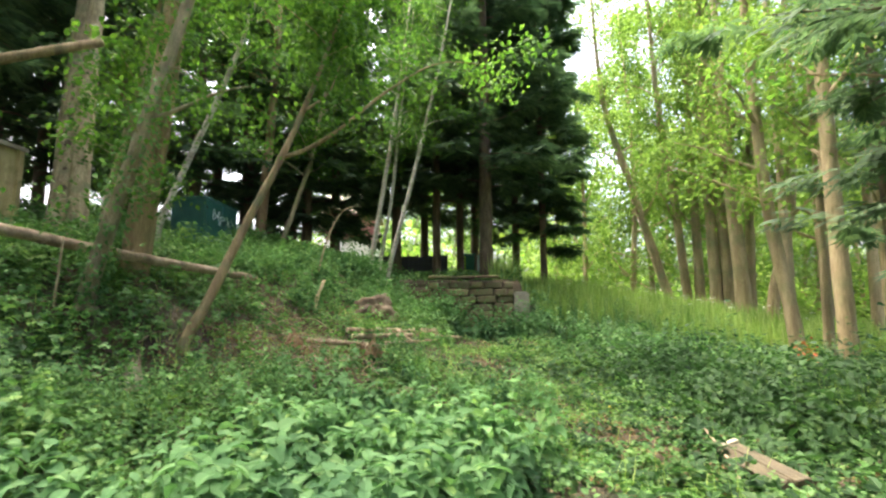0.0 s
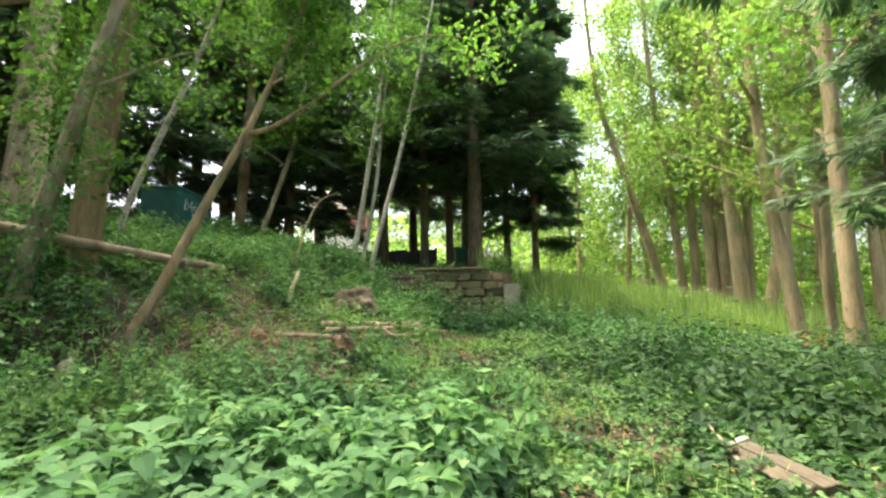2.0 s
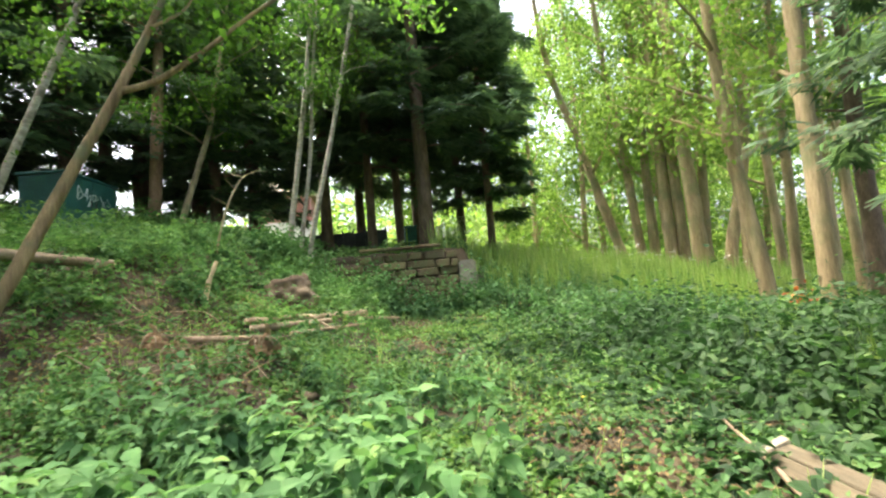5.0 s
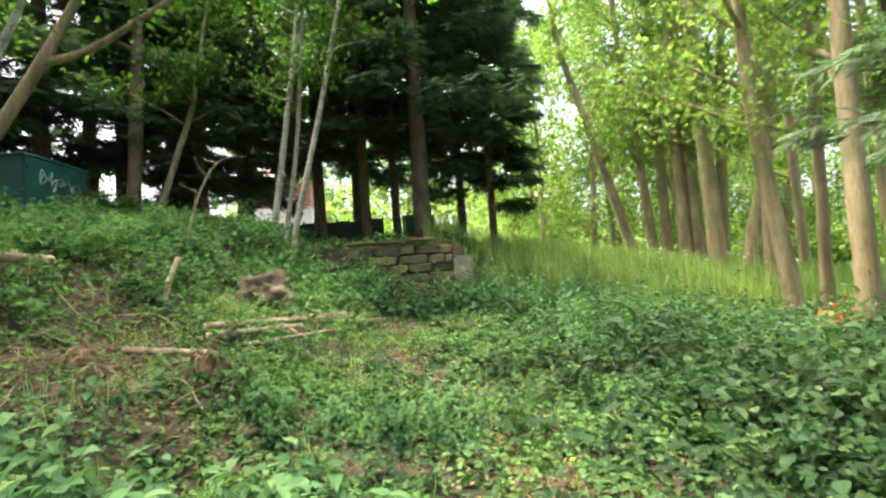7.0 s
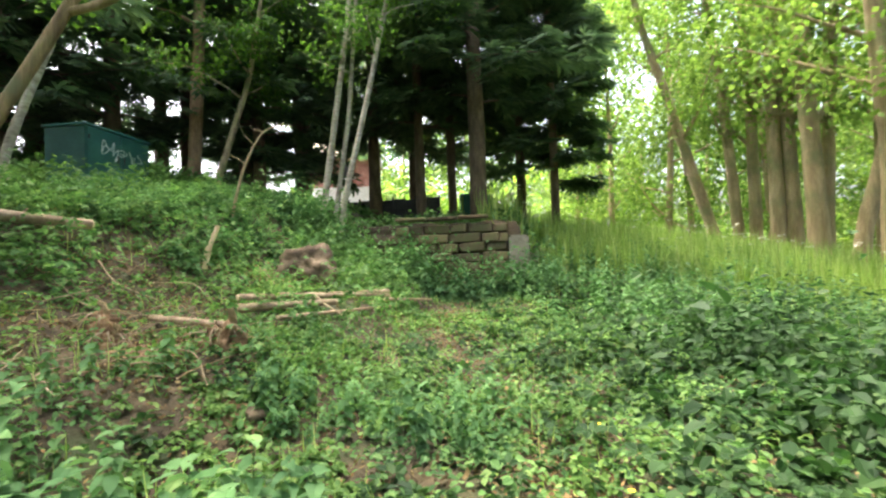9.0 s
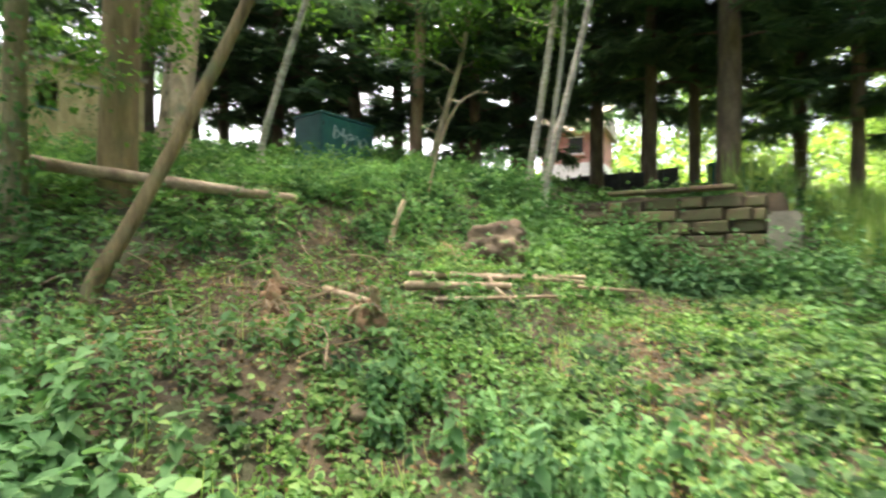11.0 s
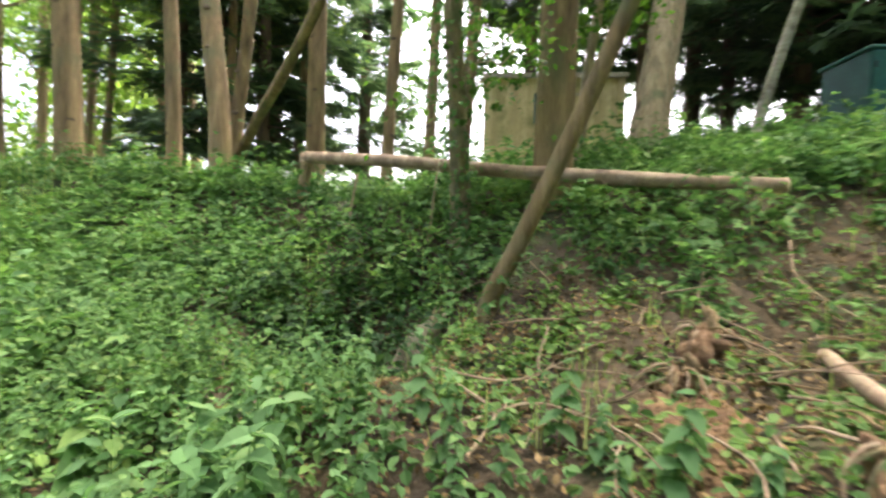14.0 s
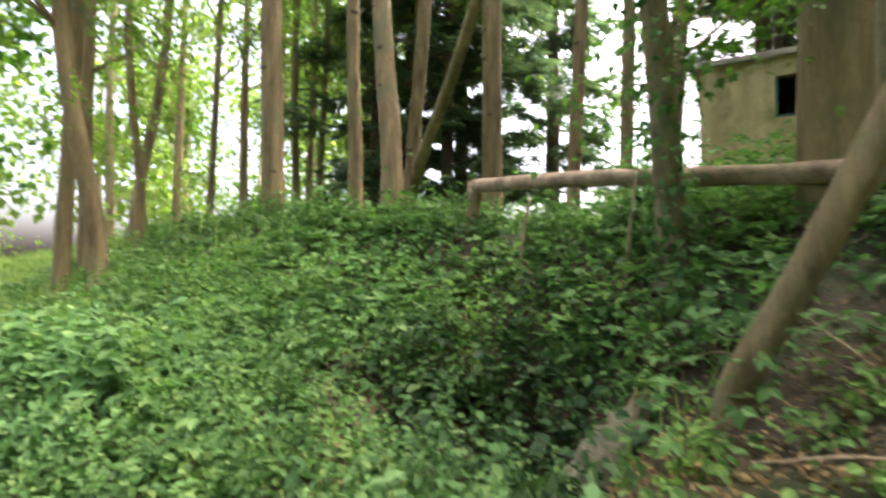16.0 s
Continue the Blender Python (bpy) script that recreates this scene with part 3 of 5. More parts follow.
for line, rad in (([(-4.38, 17.68, 2.3), (-4.3, 17.7, 3.1), (-3.96, 17.8, 5.4), (-3.6, 17.9, 8.0), (-3.1, 18.0, 12.4)], [0.1, 0.085, 0.075, 0.06, 0.03]),
                  ([(-4.15, 17.9, 2.3), (-4.05, 17.9, 3.0), (-3.7, 17.95, 5.2), (-3.45, 18, 8.0), (-3.0, 18.1, 12.0)], [0.075, 0.065, 0.055, 0.045, 0.02]),
                  ([(-3.62, 16.95, 1.7), (-3.5, 16.95, 2.8), (-2.76, 17.04, 5.75), (-1.93, 17.15, 9.6), (-1.5, 17.2, 12)], [0.085, 0.075, 0.06, 0.045, 0.02])):
    broadleaf("birch", line, rad, "slim pale birch leaning above the stone wall", M_BIRCH, L_TREE, 9, 2200, 0.1, 0.4, 1.6, group="birches above the wall")
broadleaf("dead_snag", [(-5.08, 14.8, 1.9), (-5.05, 14.8, 2.3), (-4.84, 14.92, 3.26), (-4.54, 15.08, 3.95), (-4.15, 15.25, 4.2)], [0.035, 0.03, 0.025, 0.018, 0.01],
          "thin bare dead sapling bent over at the top", M_BARK2, L_TREE, 4, 0, first=0.45, reach=0.7)
for x, y, lean, r, lab in ((-8.25, 4.75, (-0.2, -0.5), 0.2, "curved smooth-barked tree on the crest of the bank"), (-8.85, 3.5, (0.1, -0.1), 0.15, "slim straight tree on the crest of the bank"),
                           (-8.3, 1.95, (0.1, -0.1), 0.24, "straight thick tree on the crest of the bank"), (-10.3, 5.6, (0.35, 0.1), 0.22, "straight tree behind the fallen log"),
                           (-10.6, 7.05, (0.2, 0.2), 0.14, "straight tree behind the fallen log"), (-10.9, 7.9, (0.2, 0.1), 0.13, "slender tree near the ivy-clad trunk"), (-11.6, 8.6, (0.2, 0.2), 0.17, "straight tree beside the hut"),
                           (-9.3, 4.4, (0.5, 0.6), 0.14, "slim tree behind the leaning pole")):
    z = hz(x, y)
    crest_tree = broadleaf("tree", [(x, y, z), (x + lean[0] * 0.1, y + lean[1] * 0.1, z + 1.2), (x + lean[0], y + lean[1], z + 4.5), (x + lean[0] * 1.3, y + lean[1] * 1.3, z + 9), (x + lean[0] * 1.5, y + lean[1] * 1.5, z + 15)],
              [r, r * 0.88, r * 0.8, r * 0.6, 0.04], lab, M_BARK, L_TREE, 7, 1600, 0.2, 0.5, 3.0, seg=14, wobble=0.02, group="trees on the crest")
    for q in range(4):
        zz, a = 1.0 + 0.9 * q + 0.5 * rng.random(), -0.2 + rng.normal(0, 0.7)
        f = np.interp(zz, [0, 1.2, 4.5, 9], [0, 0.1, 1, 1.3])
        bm = bmesh.new()
        bmesh.ops.create_uvsphere(bm, u_segments=8, v_segments=5, radius=1, matrix=Matrix.Translation((lean[0] * f + math.cos(a) * r * 0.82, lean[1] * f + math.sin(a) * r * 0.82, zz)) @ Matrix.Rotation(a, 4, "Z") @ Matrix.Diagonal((0.025, 0.05 + 0.03 * rng.random(), 0.03 + 0.02 * rng.random(), 1)))
        part("branch_scar", bm, M_CONBARK, crest_tree, "dark branch scar", True)
log_thing("leaning_pole", "long bare dead pole leaning between the trunks", [(-9.1, 4.45, 2.35), (-8.2, 5.3, 3.05), (-6.9, 6.6, 3.85), (-5.6, 7.9, 4.9)], [0.1, 0.085, 0.07, 0.055], M_BARK, "dead pole")
# scattered wood to the south-west
for x, y, r, dx, dy in ((-6.28, 0.07, 0.17, 0.6, -0.25), (-6.2, -1.05, 0.15, 0.0, 0.1), (-6.9, -1.85, 0.14, 0.1, 0.0), (-8.1, -2.35, 0.13, -0.5, 0), (-8.3, -2.45, 0.11, 0.5, 0.1), (-10.0, -2.4, 0.11, 0, 0.1),
                        (-11.9, -3.5, 0.16, 0.1, 0), (-11.7, -1.0, 0.13, 0.2, 0), (-12.8, -1.3, 0.12, 0, 0.2), (-14.0, -2.9, 0.16, 0.1, 0.2), (-15.5, -6.0, 0.18, 0, 0), (-17.5, -3.0, 0.18, 0.2, 0), (-12.5, -8.0, 0.18, 0, 0),
                        (-13.5, 1.5, 0.16, 0.1, 0.1), (-15.0, 3.2, 0.17, 0, 0.2), (-12.2, 2.6, 0.13, 0.1, 0.1)):
    z = hz(x, y)
    broadleaf("tree", [(x, y, z), (x + dx * 0.1, y + dy * 0.1, z + 1.2), (x + dx, y + dy, z + 4.5), (x + dx * 1.2, y + dy * 1.2, z + 9), (x + dx * 1.2, y + dy, z + 14)],
              [r, r * 0.9, r * 0.8, r * 0.6, 0.04], "slim woodland tree with grey-brown trunk and light green crown", M_BARK, L_POPLAR, 11, 4200, 0.12, 0.3, 2.8, group="woodland trees", low_twigs=2)

# ---- dark conifers ----
conifer("conifer", 1.75, 21.9, 20, 1.25, "tall dense dark conifer at the edge of the meadow", 2.0, 0.12, 7500, 0.6, group="dark conifers")
conifer("conifer", 0.7, 22.9, 19, 1.9, "tall dense dark conifer at the edge of the meadow", 2.4, 0.14, 5000, 0.62)
DARK = "tall dark conifer with drooping boughs"
conifer("conifer", -0.55, 19.9, 18, 2.7, "tall dark conifer with a clear trunk on the terrace", 3.3, 0.22, 7500, 0.6)
for x, y, tall, wide, clear, r in ((-2.6, 21.5, 16, 2.4, 2.9, 0.15), (-1.7, 22.6, 16, 2.6, 3.0, 0.14), (-4.5, 22.6, 16, 2.8, 2.7, 0.2), (-7.7, 20.4, 16, 2.0, 0.5, 0.17), (-7.1, 22.0, 16, 1.6, 0.9, 0.16), (-13.2, 0.6, 14, 2.2, 1.4, 0.15), (-13.6, 2.8, 15, 2.3, 1.2, 0.16), (-7.6, 23.6, 17, 3.0, 2.2, 0.2), (-8.9, 21.6, 16, 3.0, 1.2, 0.22), (-10.4, 20.6, 16, 3.2, 0.8, 0.22),
                                   (-11.2, 18.4, 15, 3.2, 0.9, 0.2), (-12.6, 22.0, 17, 3.4, 1.2, 0.22), (-14.2, 18.6, 15, 3.3, 1.0, 0.22), (-16.2, 15.4, 16, 3.3, 1.9, 0.22), (-14.6, 13.4, 14, 2.6, 2.4, 0.16), (-17.5, 11.0, 16, 3.2, 1.9, 0.22),
                                   (-18.4, 4.4, 16, 3.2, 0.8, 0.22), (-3.6, 25.0, 16, 3.2, 2.8, 0.18), (-11.6, 25.4, 17, 3.6, 0.6, 0.2), (-1.2, 26.5, 17, 2.8, 3.0, 0.2), (-16.0, 2.0, 15, 3.0, 1.0, 0.2), (-12.9, 16.6, 14, 2.8, 0.9, 0.16), (-14.8, 15.8, 15, 2.8, 1.0, 0.16), (-16.6, 18.6, 16, 3.2, 1.4, 0.2), (-13.6, 10.2, 13, 2.2, 3.4, 0.15)):
    conifer("conifer", x, y, tall, wide, DARK, clear, r, 3900 if y < 22.7 and x > -15 else 2600, 0.66 if y < 22.7 and x > -15 else 0.8, gap=0.42)
conifer("conifer", 9.6, 15.1, 15, 1.5, "slim conifer with a bare lower trunk beside the poplars", 4.6, 0.17, 1400, 0.5, gap=0.4)
conifer("conifer", 6.2, 7.9, 21, 2.9, "near conifer with low spreading dark boughs", 2.1, 0.2, 15000, 0.42, gap=0.1)
# three added conifers, trunks out of view, to shade the strip's east side
for x, y, clear in ((9.3, 9.3, 2.6), (8.6, 4.2, 2.6), (5.4, 1.2, 3.2)):
    conifer("conifer", x, y, 20, 3.0, "tall dark conifer added out of view to shade the ground east of the strip", clear, 0.2, 6000, 0.6, gap=0.15)
broadleaf("tree", [(8.9, 10.4, hz(8.9, 10.4)), (8.9, 10.4, 1.5), (8.8, 10.4, 4.0), (8.7, 10.5, 8), (8.7, 10.5, 13)], [0.2, 0.17, 0.15, 0.1, 0.03], "young broadleaf tree with a bright leafy limb", M_BARK, L_TREE, 6, 3000, 0.1, 0.5, 1.8,
          extra=[([(8.8, 10.4, 4.0), (7.4, 10.5, 4.7), (6.2, 10.6, 5.1), (5.0, 10.8, 5.3)], [0.05, 0.04, 0.03, 0.012])])

# ---- poplars east of the strip ----
POP = "tall poplar with grey-brown bark and pale green leaves"
for line, r in (([(7.9, 24.6), (7.3, 24.8), (6.3, 25.2), (5.3, 25.6)], 0.24), ([(8.3, 24.4), (8.15, 24.4), (7.9, 24.5), (7.5, 24.6)], 0.22), ([(8.7, 24.2), (8.7, 24.2), (8.75, 24.3), (8.8, 24.4)], 0.24),
                ([(8.95, 23.3), (8.95, 23.3), (8.95, 23.3), (9.0, 23.2)], 0.28), ([(9.4, 23.2), (9.4, 23.2), (9.3, 23.2), (9.2, 23.2)], 0.26), ([(9.1, 21.5), (9.05, 21.4), (8.9, 21.4), (8.9, 21.5)], 0.32),
                ([(9.7, 22.2), (9.8, 22.2), (10.1, 22.2), (10.5, 22.2)], 0.22)):
    x, y = line[0]
    z = hz(x, y)
    pts = [(px, py, z + dz) for (px, py), dz in zip(line, (0, 2.2, 6.5, 11))] + [(line[-1][0] + 0.4 * (line[-1][0] - line[-2][0]), line[-1][1], z + 18)]
    broadleaf("poplar", pts, [r, r * 0.85, r * 0.72, r * 0.5, 0.05], POP, M_POPLAR, L_POPLAR, 18, 5200, 0.15, 0.22, 2.8, 1.0, group="poplar clump")
for x, y, r, dx, dy in ((7.45, 15.65, 0.21, -0.3, 0.2), (8.5, 16.1, 0.15, 0.15, 0), (9.5, 20.4, 0.24, 0.75, -0.3), (9.6, 19.6, 0.17, 0.1, 0), (11.2, 22.2, 0.2, 0.1, 0), (12.3, 19.6, 0.2, 0.2, 0.1), (11.2, 17.4, 0.17, -0.1, 0), (13.4, 23.5, 0.22, 0, 0.1), (14.5, 18.5, 0.2, 0.2, 0), (7.2, 13.5, 0.22, 0.1, 0.1), (16, 24, 0.2, 0, 0)):
    z = hz(x, y)
    broadleaf("poplar", [(x, y, z), (x + dx * 0.15, y, z + 1.4), (x + dx, y + dy, z + 4.6), (x + dx * 1.5, y + dy, z + 9), (x + dx * 1.7, y + dy, z + 16)],
              [r, r * 0.85, r * 0.75, r * 0.55, 0.05], POP, M_POPLAR, L_POPLAR, 13, 3200, 0.15, 0.25, 2.8, 0.7, group="poplars")

# ---- light green trees closing the meadow ----
for x, y, tall in ((5.6, 34.0, 15), (7.6, 30.5, 19), (9.6, 33.5, 20), (11.6, 29.5, 19), (13.6, 33.0, 20), (16.5, 29.0, 18), (18.5, 24.5, 17), (20.0, 19.0, 17), (4.4, 40.0, 17)):
    z = hz(x, y)
    broadleaf("meadow_tree", [(x, y, z), (x + 0.1, y, z + 2), (x + rng.normal(0, 0.4), y, z + tall * 0.5), (x, y, z + tall)], [0.2, 0.17, 0.12, 0.03],
              "light green leafy tree closing the end of the meadow", M_POPLAR, L_POPLAR, 18, 9500, 0.2, 0.08, 3.4, 0.35, group="trees closing the meadow", scatter=0.5, seg=8)

# ---- wood in the distance ----
for i in range(60):
    a = radians(-62 + 88 * (i + rng.random()) / 44) if i < 44 else radians(118 + 56 * (i - 44 + rng.random()) / 16)
    d = 34 + 40 * rng.random() if i < 44 else 22 + 30 * rng.random()
    x, y = 1 - math.sin(a) * d, 8 + math.cos(a) * d
    if -12 < x < 7 and y < 40 and i < 44:
        y = 40 + 8 * rng.random()
    z, tall = hz(x, y), 12 + 9 * rng.random()
    broadleaf("distant_tree", [(x, y, z), (x, y, z + 2), (x + rng.normal(0, 0.5), y, z + tall * 0.5), (x, y, z + tall)], [0.22, 0.18, 0.13, 0.04],
              "leafy light green tree at the far side of the meadow", M_POPLAR, L_POPLAR if i % 3 else L_TREE, 7, 2500, 0.42, 0.06, 4.4, 0.5, group="distant trees", scatter=0.85, seg=6)

# ---- fallen and cut timber ----
fallen = log_thing("fallen_log", "long pale stripped fallen log lying across the bank", [(-7.98, 6.33, 2.58), (-7.2, 7.85, 2.42), (-6.45, 9.4, 2.19), (-5.95, 10.6, 2.06), (-5.35, 11.95, 1.93)], [0.098, 0.092, 0.086, 0.078, 0.06], M_LOG, wobble=0.05)
for x, y, z, d in ((0.55, 1.1, -0.1, (0.08, 0.05, -0.06)), (1.1, 2.2, -0.28, (0.1, -0.04, -0.08)), (1.62, 3.3, -0.42, (0.07, -0.02, 0.12)), (1.95, 4.1, -0.5, (0.12, 0.03, -0.1)), (2.3, 4.9, -0.57, (0.08, 0.05, 0.1))):
    mesh_object("branch_stub", *tube([(x, y, z), (x + d[0], y + d[1], z + d[2])], [0.022, 0.012], 6, 0.08, 2), M_LOG, fallen, True)
stump = thing("broken_stump", "snapped standing stump that holds up the log", "stump", (-7.96, 6.32, 1.9))
mesh_object("stem", *tube([(0.04, 0, -0.6), (0.03, 0, 0.0), (0, 0.03, 0.64)], [0.12, 0.095, 0.085], 10, 0.08), M_BARK, stump, True)
for i in range(7):
    a = i * 0.9
    mesh_object("splinter", *tube([(0.06 * math.cos(a), 0.06 * math.sin(a), 0.6), (0.07 * math.cos(a), 0.07 * math.sin(a), 0.75 + 0.05 * rng.random())], [0.025, 0.004], 5, 0.05, 1), M_WOOD, stump)
for x, y, top in ((-7.35, 7.35, 0.62), (-6.75, 8.55, 0.9)):
    z = hz(x, y)
    log_thing("upright_stake", "thin dead upright stem beneath the log", [(x + 0.2, y - 0.05, z - 0.1), (x + 0.18, y, z + top * 0.5), (x + 0.16, y + 0.05, z + top)], [0.02, 0.017, 0.012], M_BARK2, "stake", 7, group="stems under the log")
for line, rad in (([(-3.5, 12.5), (-2.95, 13.1), (-2.4, 13.75), (-1.8, 14.5)], 0.055), ([(-3.3, 12.2), (-2.95, 12.4), (-2.55, 12.65), (-2.15, 12.9)], 0.065), ([(-3.0, 12.75), (-2.55, 13.2), (-2.1, 13.9), (-1.75, 14.35)], 0.045), ([(-2.5, 11.8), (-2.2, 12.5), (-1.9, 13.2), (-1.62, 13.9)], 0.028), ([(-1.75, 14.0), (-1.5, 14.7), (-1.2, 15.4)], 0.03), ([(-2.5, 12.95), (-2.25, 12.75), (-2.0, 12.7)], 0.024)):
    z0, z1 = hz(*line[0]) + 0.17, hz(*line[-1]) + 0.14
    pts = [(x, y, z0 + (z1 - z0) * i / (len(line) - 1) + rad) for i, (x, y) in enumerate(line)]
    log_thing("cut_pole", "pale cut pole lying at the foot of the bank", pts, list(np.linspace(rad, rad * 0.7, len(pts))), M_LOG, "cut pole", 10, 0.04, group="heap of cut poles")
x, y = -4.46, 13.2
log_thing("splintered_post", "short splintered pale wooden post in the bank", [(x - 0.05, y - 0.05, hz(x, y) - 0.1), (x, y, hz(x, y) + 0.3), (x + 0.12, y + 0.1, hz(x, y) + 0.72)], [0.055, 0.05, 0.035], M_WOOD, "post", 6, 0.1)


def rough_lump(name, label, at, size, mat, category, seed=0, sub=3, uneven=0.22):
    t = thing(name, label, category, at)
    b = bmesh.new()
    bmesh.ops.create_icosphere(b, subdivisions=sub, radius=1)
    for v in b.verts:
        w = 1 + uneven * noise.noise(v.co * 1.3 + Vector((seed, 0, 0))) + uneven * 0.5 * noise.noise(v.co * 3.1 + Vector((0, seed, 0)))
        f = max(0.62, 1 - 0.25 * max(0, abs(v.co.x) + abs(v.co.z) - 1.15))
        v.co = Vector((v.co.x * size[0], v.co.y * size[1], v.co.z * size[2])) * w * f
    part("body", b, mat, t, "", True)
    return t


rough_lump("boulder", "weathered brown boulder half buried in the bank", (-3.45, 14.75, hz(-3.45, 14.75) + 0.12), (0.58, 0.5, 0.44), M_ROCK, "boulder", 3, 4, 0.6)
rough_lump("boulder", "small brown boulder by the wall", (-1.75, 17.0, hz(-1.75, 17.0) + 0.15), (0.32, 0.25, 0.22), M_ROCK, "boulder", 9, 3, 0.5)
def uprooted(at, s, seed, lean):
    """A torn root plate: a ragged clod of earth with a short snag and broken roots."""
    x, y = at
    t = rough_lump("uprooted_stump", "small uprooted stump with torn roots and reddish soil", (x, y, hz(x, y) + s * 0.35), (s * 0.85, s * 0.6, s * 0.75), M_BARE, "stump", seed, 4, 1.0)
    mesh_object("snag", *tube([(0.05, 0.05, 0), (0.08 + lean, 0.05, s), (0.06 + lean * 2, 0.02, s * 1.7)], [s * 0.3, s * 0.24, s * 0.1], 9, 0.3), M_BARK, t, True)
    for i in range(11):
        a = seed + i * 0.75
        st = np.array([math.cos(a) * s * 0.6, math.sin(a) * s * 0.5, s * (0.5 + 0.5 * rng.random())])
        l = twig_lines(st, (math.cos(a), math.sin(a), 0.35 - 0.5 * rng.random()), 0.12 + 0.24 * rng.random(), 6, 0.2, 0.3)
        mesh_object("root", *tube(l, np.linspace(0.011, 0.003, 7), 6, 0.1, 2), M_LOG if i % 3 else M_BARK, t, True)
    return t


uprooted((-2.6, 10.8), 0.21, 5, 0.02)
uprooted((-3.95, 10.65), 0.17, 8, -0.04)
uprooted((-3.55, 10.35), 0.12, 12, 0.0)


def torn_earth(x, y, rx, ry, seed, mat):
    """A ragged low sheet of bare soil that dies out into the ground at its rim."""
    rings, seg = 9, 40
    r, a = np.meshgrid(np.linspace(0.02, 1, rings), np.linspace(0, 2 * np.pi, seg, endpoint=False), indexing="ij")
    edge = 1 + 0.22 * np.sin(3 * a + seed) + 0.15 * np.sin(5 * a + 2.3 * seed) + 0.08 * np.sin(11 * a + seed * 0.7)
    px, py = x + rx * r * edge * np.cos(a), y + ry * r * edge * np.sin(a)
    lift = 0.045 * (1 - r ** 3) - 0.03 * r ** 4 + 0.025 * ripple(px, py, 9.0, seed) * (1 - r)
    k, j = np.arange(rings - 1)[:, None] * seg, np.arange(seg)[None, :]
    q = np.stack([k + j, k + (j + 1) % seg, k + seg + (j + 1) % seg, k + seg + j], -1).reshape(-1, 4)[:, ::-1]
    ob = mesh_object("bare_earth", np.stack([px, py, height(px, py) + lift], -1).reshape(-1, 3), [q, np.arange(seg)[None, :]], mat, smooth=True)
    return tagged(ob, "scraped reddish brown bare earth on the bank", "earth", kind="structure")


for i, (x, y, rx, ry) in enumerate(((-3.2, 11.3, 0.6, 0.4), (-3.2, 10.3, 0.5, 0.3), (-4.1, 10.15, 0.75, 0.45), (-3.5, 9.95, 0.5, 0.35), (-5.15, 12.3, 0.45, 0.25), (-3.85, 14.0, 0.55, 0.4), (-4.5, 11.15, 0.5, 0.35), (-5.35, 8.35, 0.4, 0.3), (-1.69, 9.93, 0.35, 0.2), (-4.45, 10.65, 0.4, 0.3))):
    torn_earth(x, y, rx, ry, i * 1.7, M_BARE if i in (0, 1, 5, 8) else M_LITTER)
log_thing("short_log", "short pale log resting on the uprooted stump", [(-3.95, 11.4, hz(-3.95, 11.4) + 0.07), (-3.3, 11.17, 0.5 * hz(-3.95, 11.4) + 0.5 * hz(-2.65, 10.95) + 0.14), (-2.65, 10.95, hz(-2.65, 10.95) + 0.22)], [0.045, 0.045, 0.04], M_LOG)
for i in range(46):
    x, y = -3.8 + rng.normal(0, 0.8), 10.5 + rng.normal(0, 0.75)
    l = twig_lines((x, y, hz(x, y) + 0.06), (rng.normal(), rng.normal(), 0.15), 0.4 + 0.5 * rng.random(), 6, 0.03, 0.1)
    l[:, 2] = np.maximum(l[:, 2], height(l[:, 0], l[:, 1]) + 0.02)
    log_thing("dead_branch", "thin dry dead branch on the scraped bank", [tuple(p) for p in l], list(np.linspace(0.009, 0.003, 7)), M_LOG if i % 3 else M_BARK, "branch", 6, 0.06, group="dead branches")
snapped = thing("snapped_trunk", "snapped rotten stump with moss and a torn yellow top", "stump", (-5.2, 8.4, hz(-5.2, 8.4)))
mesh_object("stem", *tube([(0.08, -0.04, -0.2), (0.02, 0.02, 0.1), (-0.1, 0.16, 0.45), (-0.24, 0.33, 0.72)], [0.2, 0.155, 0.13, 0.075], 14, 0.16), M_MOSSY, snapped, True, "mossy grey rotten stem")
for i in range(9):
    a = i * 0.7
    mesh_object("splinter", *tube([(-0.22 + 0.055 * math.cos(a), 0.32 + 0.055 * math.sin(a), 0.66), (-0.27 + 0.06 * math.cos(a), 0.39 + 0.06 * math.sin(a), 0.76 + 0.14 * rng.random())], [0.03, 0.006], 5, 0.1, 1), M_WOOD if i % 3 else M_LOG, snapped)
for i in range(8):
    a = -1.6 + i * 0.5
    l = twig_lines((0.14 * math.cos(a), 0.14 * math.sin(a), 0.03), (math.cos(a), math.sin(a), 0.1), 0.3 + 0.15 * rng.random(), 5, 0.15, 0.3)
    mesh_object("root", *tube(l, np.linspace(0.03, 0.006, 6), 6, 0.12, 2), M_BARK, snapped, True)
plank = thing("plank", "weathered grey-brown timber lying in the undergrowth", "plank", (2.0, 7.05, -0.14), -86)
part("board", block((0.98, 0.13, 0.05), (0.02, 0.035, 0.035), 0.008, Matrix.Rotation(radians(12), 4, "X")), M_PLANK, plank)
part("board", block((0.95, 0.11, 0.06), (0, -0.085, -0.005), 0.008, Matrix.Rotation(radians(38), 4, "X")), M_PLANK, plank)
part("end_block", block((0.07, 0.24, 0.075), (-0.49, -0.02, 0.03), 0.006, Matrix.Rotation(radians(20), 4, "X")), M_FASCIA, plank, "paler sawn end")
